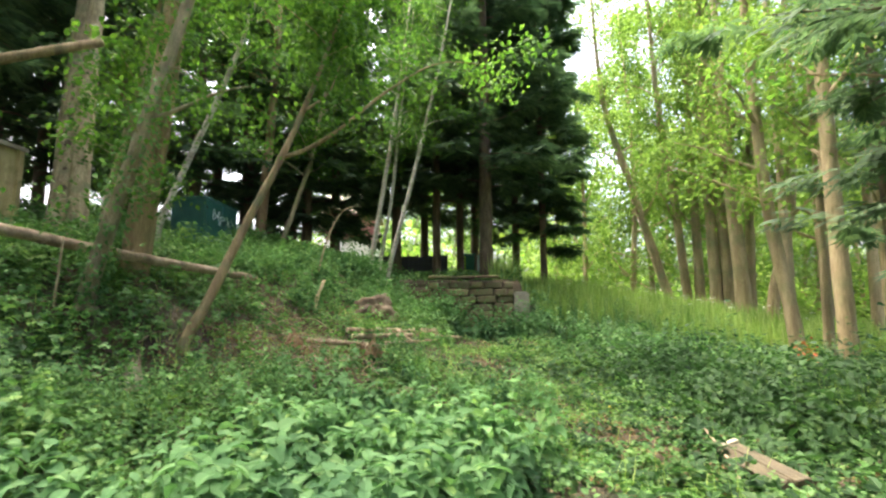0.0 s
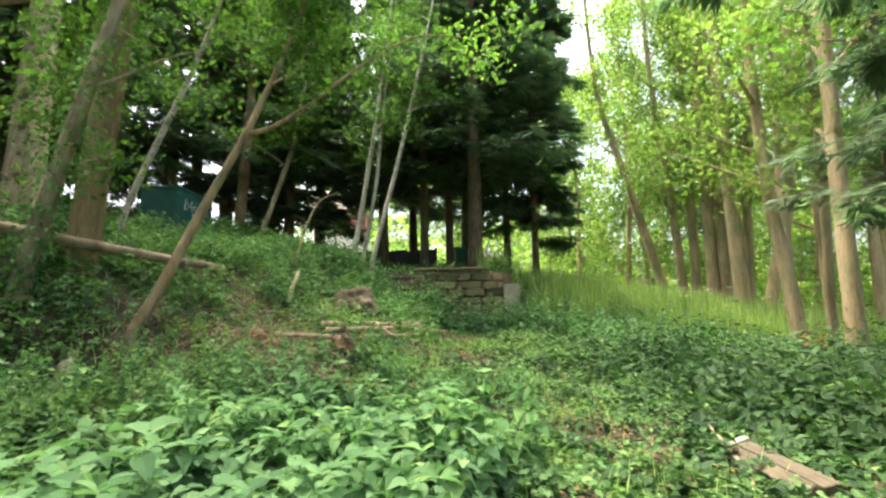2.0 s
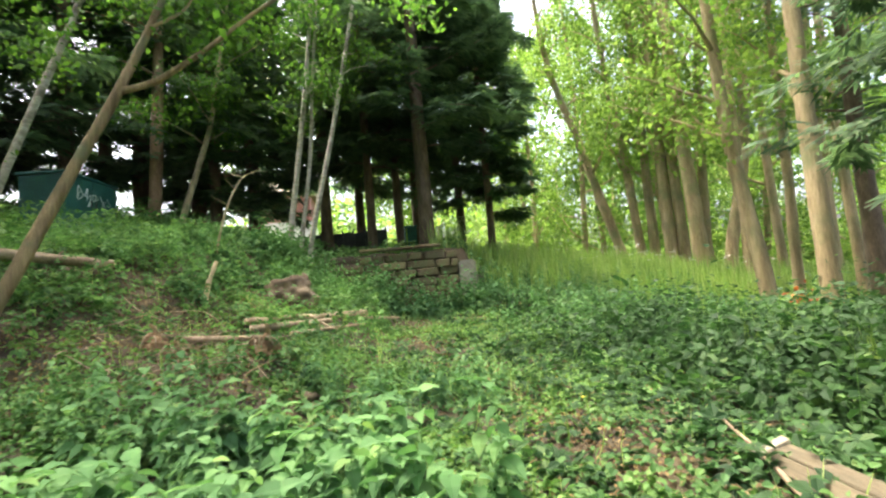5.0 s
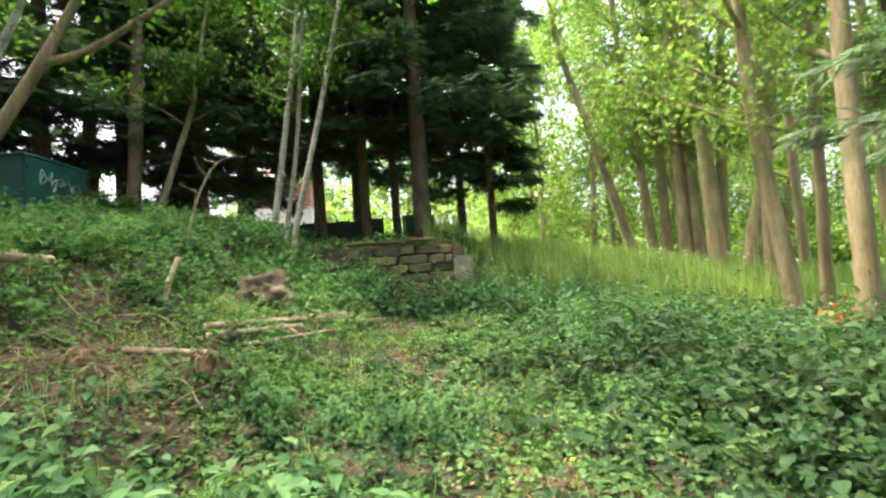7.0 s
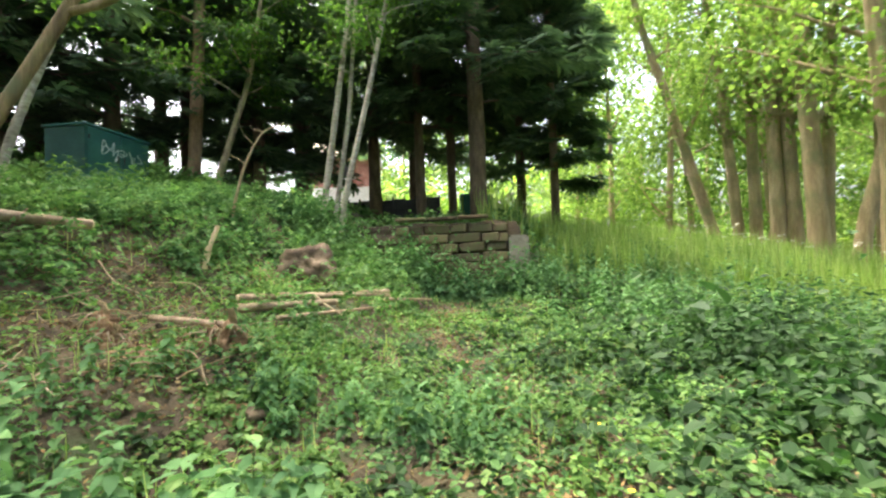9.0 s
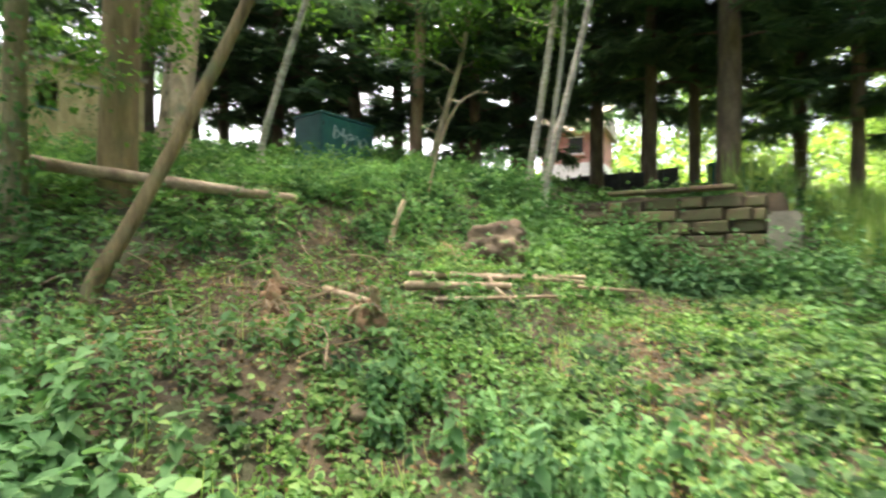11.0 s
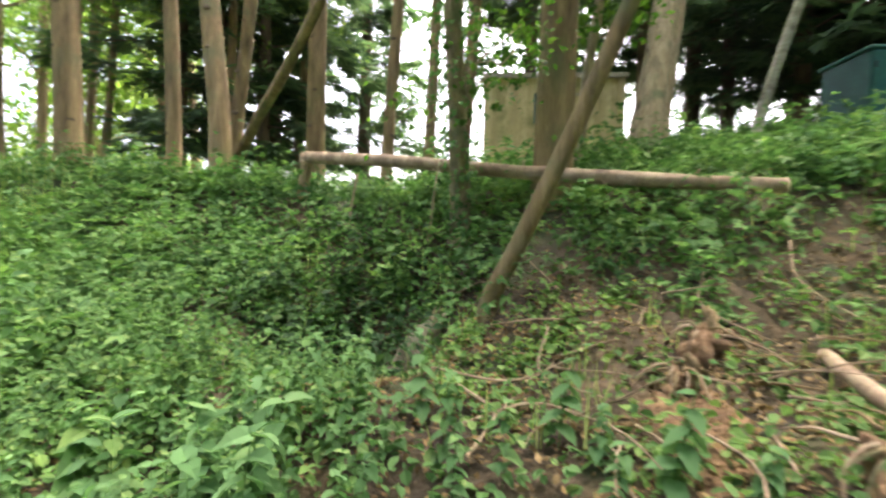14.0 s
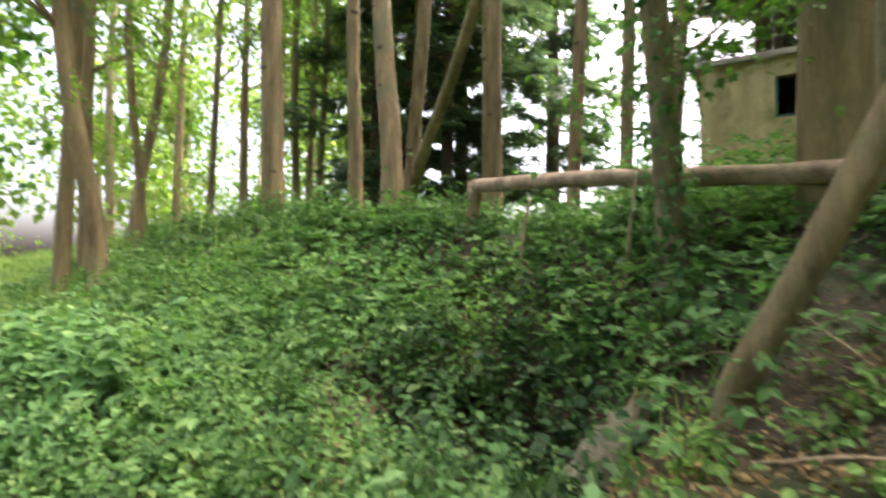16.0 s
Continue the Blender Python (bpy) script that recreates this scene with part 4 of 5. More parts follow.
log_thing("branch", "thin peeled branch lying across the path edge", [(1.72, 6.8, hz(1.72, 6.8) + 0.04), (1.86, 7.42, hz(1.86, 7.42) + 0.1), (2.0, 8.2, hz(2, 8.2) + 0.17)], [0.02, 0.018, 0.01], M_LOG, "branch", 7)

# ---- stone retaining wall ----
wall = thing("wall_terrace", "low mossy stone retaining wall at the end of the bank", "wall", kind="structure")
backing = mesh_object("core", *join([tube([(-4.4, 17.75, 1.0), (-4.4, 17.75, 1.95)], [0.1, 0.1], 4, 0, 1)]), M_STONE, wall)
bm = block((2.6, 0.3, 1.9), (-1.0, 17.62, 1.12), 0.0)
block((2.2, 0.3, 1.9), (-3.3, 17.85, 1.12), 0.0, bm=bm)
part("core", bm, M_SOIL, wall)
stones = []
for i in range(5):
    b = block((0.5, 0.3, 0.215), (0, 0, 0), 0.025)
    for v in b.verts:
        v.co += Vector(noise.noise_vector(v.co * 5 + Vector((i * 7, 0, 0)))) * 0.03
    me = bpy.data.meshes.new("stone")
    b.to_mesh(me)
    b.free()
    me.materials.append(M_STONE)
    stones.append(me)
for section, (x0, x1, yy) in enumerate(((-2.25, 0.3, 17.36), (-4.3, -2.3, 17.6))):
    for c in range(9 if section == 0 else 8):
        x = x0 + (0.0 if c % 2 else -0.12)
        while x < x1 - 0.1:
            w = 0.3 + 0.5 * rng.random()
            w = min(w, x1 - x)
            ob = new("stone", stones[int(rng.integers(0, 5))])
            ob.parent = wall
            ob.matrix_basis = pose(x + w / 2, yy + 0.07 * rng.random(), 0.18 + c * 0.225 + rng.normal(0, 0.012), rng.normal(0, 2.5), rng.normal(0, 1.6), rng.normal(0, 2)) @ Matrix.Diagonal((w / 0.53, 1, 0.9 + 0.12 * rng.random(), 1))
            x += w
for i, x in enumerate(np.arange(-2.0, 0.2, 0.75)):
    part("coping", block((0.72, 0.42, 0.07), (x, 17.38, 2.25 - 0.01 * (i % 2)), 0.015), M_STONE, wall, "flat coping slab")
post = thing("concrete_post", "short weathered concrete block at the wall's end", "post", (0.55, 17.42, 0.75))
part("block", block((0.46, 0.45, 1.25), (0, 0, 0.4), 0.05, segments=2), M_CONCRETE, post)

# ---- hut on the bank ----
hut = thing("hut", "small flat-roofed cream rendered hut streaked green with algae", "hut", (-11.3, 10.55, 0))
zb, zt = 2.6, 4.98
bm = bmesh.new()
ys, zs = (-1.5, -0.42, -0.05, 1.5), (zb, 3.98, 4.66, zt)
grid = {(i, j, k): bm.verts.new((x, ys[i], zs[j])) for k, x in enumerate((0, -0.18)) for i in range(4) for j in range(4)}
for i in range(3):
    for j in range(3):
        if (i, j) != (1, 1):
            bm.faces.new([grid[i, j, 0], grid[i + 1, j, 0], grid[i + 1, j + 1, 0], grid[i, j + 1, 0]])
            bm.faces.new([grid[i, j, 1], grid[i, j + 1, 1], grid[i + 1, j + 1, 1], grid[i + 1, j, 1]])
for loop in ([(0, 0), (0, 3), (3, 3), (3, 0)], [(1, 1), (2, 1), (2, 2), (1, 2)]):
    ring = []
    for (i0_, j0_), (i1_, j1_) in zip(loop, loop[1:] + loop[:1]):
        n_ = max(abs(i1_ - i0_), abs(j1_ - j0_))
        ring += [(i0_ + (i1_ - i0_) * q // n_, j0_ + (j1_ - j0_) * q // n_) for q in range(n_)]
    for p, q in zip(ring, ring[1:] + ring[:1]):
        bm.faces.new([grid[(*p, 0)], grid[(*p, 1)], grid[(*q, 1)], grid[(*q, 0)]])
part("front_wall", bm, M_PLASTER, hut)
part("side_wall", block((2.5, 0.18, zt - zb), (-1.43, 1.41, (zt + zb) / 2), 0.004), M_PLASTER, hut)
part("side_wall", block((2.5, 0.18, zt - zb), (-1.43, -1.41, (zt + zb) / 2), 0.004), M_PLASTER, hut)
part("back_wall", block((0.18, 2.64, zt - zb), (-2.6, 0, (zt + zb) / 2), 0.004), M_PLASTER, hut)
part("roof", block((2.8, 3.1, 0.07), (-1.33, 0, zt + 0.035), 0.012), M_FASCIA, hut, "flat grey roof slab")
part("roof_edge", block((0.04, 3.12, 0.1), (0.09, 0, zt + 0.03), 0.008), M_FASCIA, hut, "weathered roof edge board")
win = part("window_frame", block((0.05, 0.05, 0.73), (-0.06, -0.4, 4.32), 0.004), M_CABINET, hut, "dark window frame")
part("window_bar", block((0.05, 0.36, 0.05), (-0.06, -0.235, 4.0), 0.004), M_CABINET, hut)
part("pier", block((0.1, 0.12, zt - zb), (0.03, 1.44, (zt + zb) / 2), 0.01), M_PLASTER, hut, "cream corner pier")
part("blocked_opening", block((0.04, 0.9, 0.05), (0.01, 0.5, 4.62), 0.005), M_FASCIA, hut)

# ---- green cabinet ----
cab = thing("utility_cabinet", "dark green steel utility cabinet with pale graffiti", "cabinet", (-9.05, 15.8, 2.85), 3)
part("body", block((1.0, 1.85, 1.5), (0, 0, 0.85), 0.02, segments=2), M_CABINET, cab)
part("plinth", block((1.25, 2.5, 0.5), (0.1, 0.15, 0.2), 0.02), M_CABINET, cab, "wider low green base")
part("roof", block((1.08, 1.93, 0.06), (0, 0, 1.62), 0.015), M_CABINET, cab)
for y in (-0.46, 0.46):
    d = part("door", block((0.03, 0.88, 1.1), (0.512, y, 1.02), 0.008), M_CABINET, cab)
    part("handle", block((0.03, 0.03, 0.16), (0.54, y * 0.2, 1.0), 0.006), M_DARKMETAL, d)
    part("hinge", block((0.03, 0.03, 0.1), (0.535, y * 1.9, 1.35), 0.004), M_DARKMETAL, d)
for i in range(9):
    y = -0.55 + i * 0.14
    l = [(0.533, y + 0.1 * rng.normal(), 1.12 + 0.12 * rng.normal()) for _ in range(4)]
    mesh_object("graffiti_stroke", *tube(l, [0.012] * 4, 5, 0.02, 4), M_GRAFFITI, cab, label="pale scrawled graffiti stroke" if i == 0 else "")

# ---- beyond the terrace ----
for x, y in ((-1.5, 25.2), (-0.75, 25.5)):
    z = hz(x, y)
    wb = thing("wheelie_bin", "green plastic wheelie bin with a lime stripe", "bin", (x, y, z), 12, group="bins")
    b = block((0.56, 0.62, 0.95), (0, 0, 0.55), 0.04, segments=2)
    for v in b.verts:
        k = 0.84 + 0.16 * (v.co.z / 1.0)
        v.co.x *= k
        v.co.y *= k
    part("body", b, M_BINGREEN, wb)
    part("lid", block((0.6, 0.68, 0.07), (0, -0.02, 1.06), 0.025), M_BINGREEN, wb)
    part("stripe", block((0.05, 0.02, 0.75), (-0.2, -0.33, 0.6), 0.004), M_LIME, wb, "lime stripe")
    for sx in (-0.24, 0.24):
        b = bmesh.new()
        bmesh.ops.create_cone(b, cap_ends=True, segments=14, radius1=0.1, radius2=0.1, depth=0.05, matrix=Matrix.Translation((sx, 0.27, 0.1)) @ Matrix.Rotation(radians(90), 4, "Y"))
        part("wheel", b, M_DARKMETAL, wb)
fence = thing("dark_fence", "low dark panelled metal fence behind the terrace", "fence", (-4.2, 23.9, hz(-4.2, 23.9)))
for i in range(9):
    part("post", block((0.07, 0.07, 1.15), (i * 0.45 - 1.8, 0, 0.5), 0.008), M_DARKMETAL, fence)
for i in range(8):
    part("panel", block((0.4, 0.03, 0.95 + 0.05 * math.sin(i * 2.1)), (i * 0.45 - 1.57, 0.01, 0.5), 0.008), M_DARKMETAL, fence)
house = thing("house", "red brick house with white lower wall in the distance", "house", (-9.9, 33.5, hz(-9.9, 33.5)), 10)
zw = 5.9 - hz(-9.9, 33.5)
part("wall", block((3.4, 4, 1.8), (0, 2.0, zw + 0.9), 0.02), M_RED, house)
part("rendered_wall", block((3.5, 4.1, zw + 0.6), (0, 2.0, zw / 2 - 0.3), 0.02), M_WHITE, house, "white rendered lower wall")
b = bmesh.new()
vs = [b.verts.new(c) for c in ((-2.0, -0.4, zw + 1.8), (2.0, -0.4, zw + 1.8), (2.0, 4.4, zw + 1.8), (-2.0, 4.4, zw + 1.8), (-2.0, 2, zw + 3.6), (2.0, 2, zw + 3.6))]
for f in ((0, 1, 5, 4), (2, 3, 4, 5), (0, 4, 3), (1, 2, 5), (3, 2, 1, 0)):
    b.faces.new([vs[i] for i in f])
part("roof", b, M_FASCIA, house, "grey tiled roof")
w = part("window", block((0.8, 0.1, 0.9), (0.3, -0.02, zw + 1.0), 0.02), M_DARKMETAL, house)
part("sill", block((1.0, 0.2, 0.1), (0.3, -0.06, zw + 0.5), 0.02), M_WHITE, w)
part("frame", block((0.9, 0.08, 0.08), (0.3, -0.08, zw + 1.46), 0.01), M_WHITE, w)
road = thing("road", "pale tarmac lane beyond the poplars", "road", kind="structure")
rx = np.array([15.5, 16.5, 18, 20, 22])
ry = np.array([14.0, 22, 30, 40, 55])
left = np.stack([rx + 3.5, ry, height(rx + 3.5, ry) + 0.1], -1)
right = np.stack([rx + 7.0, ry, height(rx + 7.0, ry) + 0.1], -1)
k = np.arange(4)
mesh_object("surface", np.concatenate([left, right]), [np.stack([k, k + 5, k + 6, k + 1], -1)], M_ROAD, road)
for i, (x, y, s) in enumerate(((11.0, 45.0, 0.9), (12.4, 45.8, 0.7), (9.9, 44.6, 0.5))):
    rough_lump("pale_boulder", "pale limestone boulder at the meadow's far edge", (x, y, hz(x, y) + s * 0.4), (s, s * 0.7, s * 0.6), M_PALE, "boulder", i + 20, 2)

# ---- undergrowth ----
def near_path(x, y):
    px = np.array([-0.35, -0.1, 0.3, 0.9, 0.85, 0.4, -0.5, -2.1])
    py = np.array([2.3, 4.0, 5.4, 7.2, 7.7, 8.3, 9.1, 9.2])
    return np.min(np.hypot(x[:, None] - np.interp(np.linspace(0, 7, 40), np.arange(8), px), y[:, None] - np.interp(np.linspace(0, 7, 40), np.arange(8), py)), axis=1)


def bare(x, y):
    """1 where the ground shows: the trodden strip and the scraped parts of the bank."""
    strip = np.exp(-(((x - np.interp(y, [7, 10, 14, 16], [1.4, 0.6, -0.9, -0.6])) / 0.4) ** 2)) * step(6, 7, y) * (1 - step(15.0, 16.5, y)) * 0.75
    torn = 1.0 * np.exp(-(((x + 4.35) / 1.0) ** 2 + ((y - 8.7) / 0.45) ** 2)) + 0.45 * np.exp(-(((x + 3.95) / 1.0) ** 2 + ((y - 10.2) / 0.65) ** 2)) + 0.4 * np.exp(-(((x + 5.2) / 0.8) ** 2 + ((y - 12.3) / 0.5) ** 2)) + 0.9 * np.exp(-(((x + 3.2) / 0.7) ** 2 + ((y - 11.3) / 0.5) ** 2)) + 0.8 * np.exp(-(((x + 3.9) / 0.6) ** 2 + ((y - 14.0) / 0.5) ** 2))
    scrape = 0.5 * np.exp(-(((x + 4.3) / 0.9) ** 2 + ((y - 9.75) / 0.55) ** 2)) + 0.9 * np.exp(-(((x + 3.2) / 1.0) ** 2 + ((y - 10.6) / 0.9) ** 2)) + 0.75 * np.exp(-(((x + 4.3) / 1.2) ** 2 + ((y - 12.4) / 0.9) ** 2)) + 0.7 * np.exp(-(((x + 3.4) / 0.8) ** 2 + ((y - 14.4) / 0.5) ** 2)) + 0.5 * np.exp(-(((x + 3.7) / 0.9) ** 2 + ((y - 9.2) / 0.6) ** 2)) + 0.9 * np.exp(-(((x + 5.5) / 0.7) ** 2 + ((y - 7.7) / 0.6) ** 2))
    return np.clip(strip + 1.25 * scrape + torn + 0.8 * np.clip(ripple(x, y, 2.4, 11.0) - 0.35, 0, 1) * step(0.2, 0.7, height(x, y)), 0, 1)


def field(count, x0, x1, y0, y1):
    return x0 + (x1 - x0) * rng.random(count), y0 + (y1 - y0) * rng.random(count)


def clear_of_works(x, y):
    wall_zone = (y > 17.1) & (y < 17.25) & (x > -4.5) & (x < 1.0)
    hut_zone = (x < -11.0) & (x > -14.2) & (y > 8.9) & (y < 12.2)
    return ~(wall_zone | hut_zone)


def cover(name, label, count, box, size, tall, mat, template, keep, category="undergrowth"):
    x, y = field(count, *box)
    d = keep(x, y)
    ok = (rng.random(count) < d) & clear_of_works(x, y)
    x, y = x[ok], y[ok]
    mound = np.clip(0.55 + 0.6 * ripple(x, y, 2.1, 1.0) + 0.35 * ripple(x, y, 5.3, 3.0), 0.12, 1.3)
    z = height(x, y) + 0.02 + tall * mound * np.sqrt(rng.random(len(x)))
    r = turns(rng.random(len(x)) * 6.283, rng.normal(0.0, 0.45, len(x)), rng.normal(0, 0.4, len(x)))
    ob = mesh_object(name, *spread(template, np.stack([x, y, z], -1), r, size * (0.55 + 0.9 * rng.random(len(x)))), mat)
    return tagged(ob, label, category, kind="stuff")


def strip_green(x, y):
    return (1 - 0.72 * bare(x, y)) * np.clip(0.75 + 0.5 * ripple(x, y, 0.9, 5.0), 0.1, 1)


def bushes(name, label, count, per, box, keep, radius, tall, leaf, mat, template=OVATE):
    """Leafy cushions: each plant a dome of leaves that turn outwards and hang."""
    x, y = field(count, *box)
    ok = (rng.random(count) < keep(x, y)) & clear_of_works(x, y)
    x, y = x[ok], y[ok]
    n = len(x)
    g = np.clip(0.42 + 0.9 * rng.random(n) ** 2 + 0.7 * ripple(x, y, 1.6, 4.0), 0.2, 1.9)
    g = np.where(near_path(x, y) < 0.8, np.minimum(g, 0.5), g)
    az, el, u = rng.random((n, per)) * 6.283, np.arcsin(rng.random((n, per)) ** 0.8), rng.random((n, per)) ** 0.4
    px = x[:, None] + radius * g[:, None] * u * np.cos(el) * np.cos(az)
    py = y[:, None] + radius * g[:, None] * u * np.cos(el) * np.sin(az)
    pz = height(px, py) + 0.02 + tall * g[:, None] * u * np.sin(el)
    m = n * per
    r = turns((az - 1.5708).ravel() + rng.normal(0, 0.6, m), (el - 1.0).ravel() + rng.normal(0, 0.35, m), rng.normal(0, 0.4, m))
    ob = mesh_object(name, *spread(template, np.stack([px, py, pz], -1).reshape(-1, 3), r, leaf * (0.55 + 0.9 * rng.random(m))), mat)
    return tagged(ob, label, "undergrowth", kind="stuff")


def bank_keep(x, y):
    return (1 - bare(x, y)) * step(0.1, 0.6, height(x, y)) * np.clip(0.68 + 0.8 * ripple(x, y, 1.2, 2.0), 0.08, 1)


cover("ground_ivy", "low carpet of small green leaves over the strip and bank", 64000, (-8.0, 4.5, 2.5, 17.4), 0.06, 0.15, L_COVER, OVATE, strip_green)
bushes("bank_brambles", "bramble and herb cushions on the bank", 2300, 25, (-9.0, -1.5, 1.0, 17.4), bank_keep, 0.36, 0.68, 0.12, L_COVER, TREFOIL)
bushes("bank_herbs", "fresh light green plants among the brambles", 900, 18, (-9.0, -2.0, 2.0, 16.5), lambda x, y: bank_keep(x, y) * np.clip(0.4 + ripple(x, y, 1.0, 9.0), 0, 1), 0.28, 0.5, 0.17, L_BRIGHT, PINNATE)
bushes("fresh_herbs", "bright green young herbs in patches", 3600, 30, (-5.0, 2.6, 3.5, 14.5), lambda x, y: (1 - 0.7 * bare(x, y)) * np.clip(ripple(x, y, 0.8, 7.0) * 1.5 + 0.3 + 1.3 * np.exp(-(((x + 1.8) / 1.2) ** 2 + ((y - 10.5) / 1.4) ** 2)) + 1.0 * np.exp(-(((x + 1.4) / 0.8) ** 2 + ((y - 9.2) / 0.6) ** 2)), 0.05, 1), 0.22, 0.18, 0.055, L_BRIGHT)
bushes("strip_herbs", "dark low herbs and brambles across the strip", 1400, 13, (-3.0, 4.5, 3.0, 16.8), lambda x, y: (1 - bare(x, y)) * (0.12 + 0.88 * step(-1.2, 1.2, x)), 0.28, 0.22, 0.15, L_BRAMBLE, TREFOIL)
# dark-leaved bushes that give the hollow its shade by leaf colour
bushes("hollow_shade_brambles", "dark-leaved brambles standing in for shade in the hollow under the leaning trunk", 150, 46, (-7.2, -4.4, 6.6, 8.9), lambda x, y: np.exp(-(((x + 5.6) / 0.9) ** 2 + ((y - 7.8) / 0.8) ** 2)), 0.42, 0.75, 0.085, L_BRAMBLE)
bushes("crest_undergrowth", "leafy undergrowth along the top of the bank", 1800, 30, (-17, -5.5, -4, 20), lambda x, y: (x < -6.0) * 1.0, 0.42, 0.4, 0.13, L_COVER, DIAMOND)
bushes("south_undergrowth", "light green undergrowth below the woodland", 1000, 34, (-13, -2.2, -9, 5.0), lambda x, y: np.clip(0.6 + 0.6 * ripple(x, y, 0.7), 0.1, 1), 0.4, 0.45, 0.11, L_BRIGHT)
bushes("east_brambles", "waist-high dark brambles beside the strip", 760, 56, (1.4, 9.5, 4.6, 13.6), lambda x, y: step(-0.4, 3.0, x - np.interp(y, [5, 9, 14, 18], [2.5, 1.7, 0.9, 0.7])), 0.5, 1.0, 0.1, L_BRAMBLE)
bushes("wall_brambles", "brambles and nettles overgrowing the wall's foot", 420, 55, (-4.8, 1.2, 16.1, 17.1), lambda x, y: 0.5 + 0.5 * (x < -1.5), 0.42, 1.0, 0.09, L_NETTLE)
bushes("wall_top_growth", "ivy and moss hanging over the wall's coping", 150, 50, (-4.4, 0.4, 17.26, 17.5), lambda x, y: 0.5 + 0.5 * (x < -1.4), 0.24, 0.16, 0.06, L_COVER)
cover("terrace_growth", "shade plants behind the stone wall", 12000, (-12, 2.5, 17.6, 27), 0.12, 0.35, L_COVER, OVATE, lambda x, y: 0.8 + 0 * x)
cover("leaf_litter", "dead brown leaves on the ground", 85000, (-7, 3, 6, 16.5), 0.042, 0.05, L_DEAD, DIAMOND, lambda x, y: 0.25 + 0.75 * bare(x, y), "leaf litter")


def nettle_bed(name, label, count, box, keep, tall=0.75, leaf=0.1, mat=None, template=OVATE):
    """Upright nettle stems with crossed pairs of toothed leaves, smaller to the top."""
    x, y = field(count, *box)
    ok = (rng.random(count) < keep(x, y) * step(0.3, 1.2, near_path(x, y))) & clear_of_works(x, y) & (near_path(x, y) > 0.45)
    x, y = x[ok], y[ok]
    n = len(x)
    z = height(x, y)
    h = tall * (0.5 + 0.6 * rng.random(n)) * np.clip(0.9 + 0.35 * ripple(x, y, 1.9, 2.0), 0.5, 1.25)
    lx, ly = rng.normal(0, 0.12, n) * h, rng.normal(0, 0.12, n) * h
    pos, rot, size = [], [], []
    turn = rng.random(n) * 3.14
    for i in range(8):
        f = 0.2 + 0.8 * i / 7
        for s in (0, 3.1416):
            yaw = turn + i * 1.57 + s + rng.normal(0, 0.2, n)
            pos.append(np.stack([x + lx * f, y + ly * f, z + h * f], -1))
            rot.append(turns(yaw, rng.normal(-0.35 + 0.4 * (i == 7), 0.25, n), rng.normal(0, 0.25, n)))
            size.append(leaf * (0.7 + 0.5 * rng.random(n)) * (1.2 - 0.45 * f))
    t = tagged(new(name), label, "nettles", kind="stuff")
    mesh_object("leaves", *spread(template, np.concatenate(pos), np.concatenate(rot), np.concatenate(size)), mat or L_NETTLE, t)
    blade = (np.array([(-0.006, 0, 0), (0.006, 0, 0), (-0.003, 0, 1), (0.003, 0, 1), (0, 0.006, 0), (0, 0.003, 1)]), [[(0, 1, 3, 2), (1, 4, 5, 3), (4, 0, 2, 5)]])
    tilt = turns(np.arctan2(-lx, ly), -np.arctan2(np.hypot(lx, ly), h), np.zeros(n))
    mesh_object("stems", *spread(blade, np.stack([x, y, z - 0.02], -1), tilt, h), L_COVER, t)
    return t


nettle_bed("nettle_bed", "dense bed of blue-green stinging nettles", 2100, (-4.6, 0.4, 2.9, 9.2), lambda x, y: np.clip(0.62 + 0.7 * ripple(x, y, 0.8, 4.0), 0, 1) * (1 - bare(x, y)) * np.maximum(step(-3.0, -2.4, x), 1 - step(4.8, 6.0, y)) * (1 - 0.35 * step(7.0, 8.5, y) * step(-2.5, -1, x)), 0.66, 0.15, None, HEART)
nettle_bed("herb_bed", "mixed small-leaved herbs at the foot of the bank", 2300, (-6.2, -2.4, 3.0, 8.8), lambda x, y: np.clip(0.6 + 0.6 * ripple(x, y, 1.5, 3.0), 0.1, 1) * (1 - bare(x, y)), 0.5, 0.065, L_COVER)
nettle_bed("nettle_bed", "nettles in front of the stone wall", 1100, (-0.3, 7.5, 12.5, 19.5), lambda x, y: 0.85 * step(-0.2, 2.2, x - np.interp(y, [12, 18], [1.0, 0.2])), 0.8, 0.11)
nettle_bed("nettle_bed", "tall nettles on the bank shoulder", 900, (-7.5, -3.5, 12.5, 17.5), lambda x, y: np.clip(0.5 + 0.7 * ripple(x, y, 1.1), 0, 1) * (1 - bare(x, y)), 0.55, 0.11)
nettle_bed("nettle_bed", "tall nettles along the east side", 1100, (1.5, 8, 4.0, 15), lambda x, y: 0.8 * step(0.6, 3.0, x - np.interp(y, [4, 9, 12], [1.8, 1.4, 0.6])), 0.9, 0.1, L_BRAMBLE)
nettle_bed("nettle_bed", "young nettles beside the scraped bank", 640, (-3.4, 0.6, 7.0, 10.8), lambda x, y: np.clip(0.7 + 0.6 * ripple(x, y, 1.9, 8.0), 0, 1) * (1 - bare(x, y)), 0.5, 0.085, None, HEART)
nettle_bed("nettle_bed", "light green nettles under the woodland", 900, (-9.0, -2.5, -3.0, 6.0), lambda x, y: 0.5 + 0 * x, 0.55, 0.11, L_COVER)


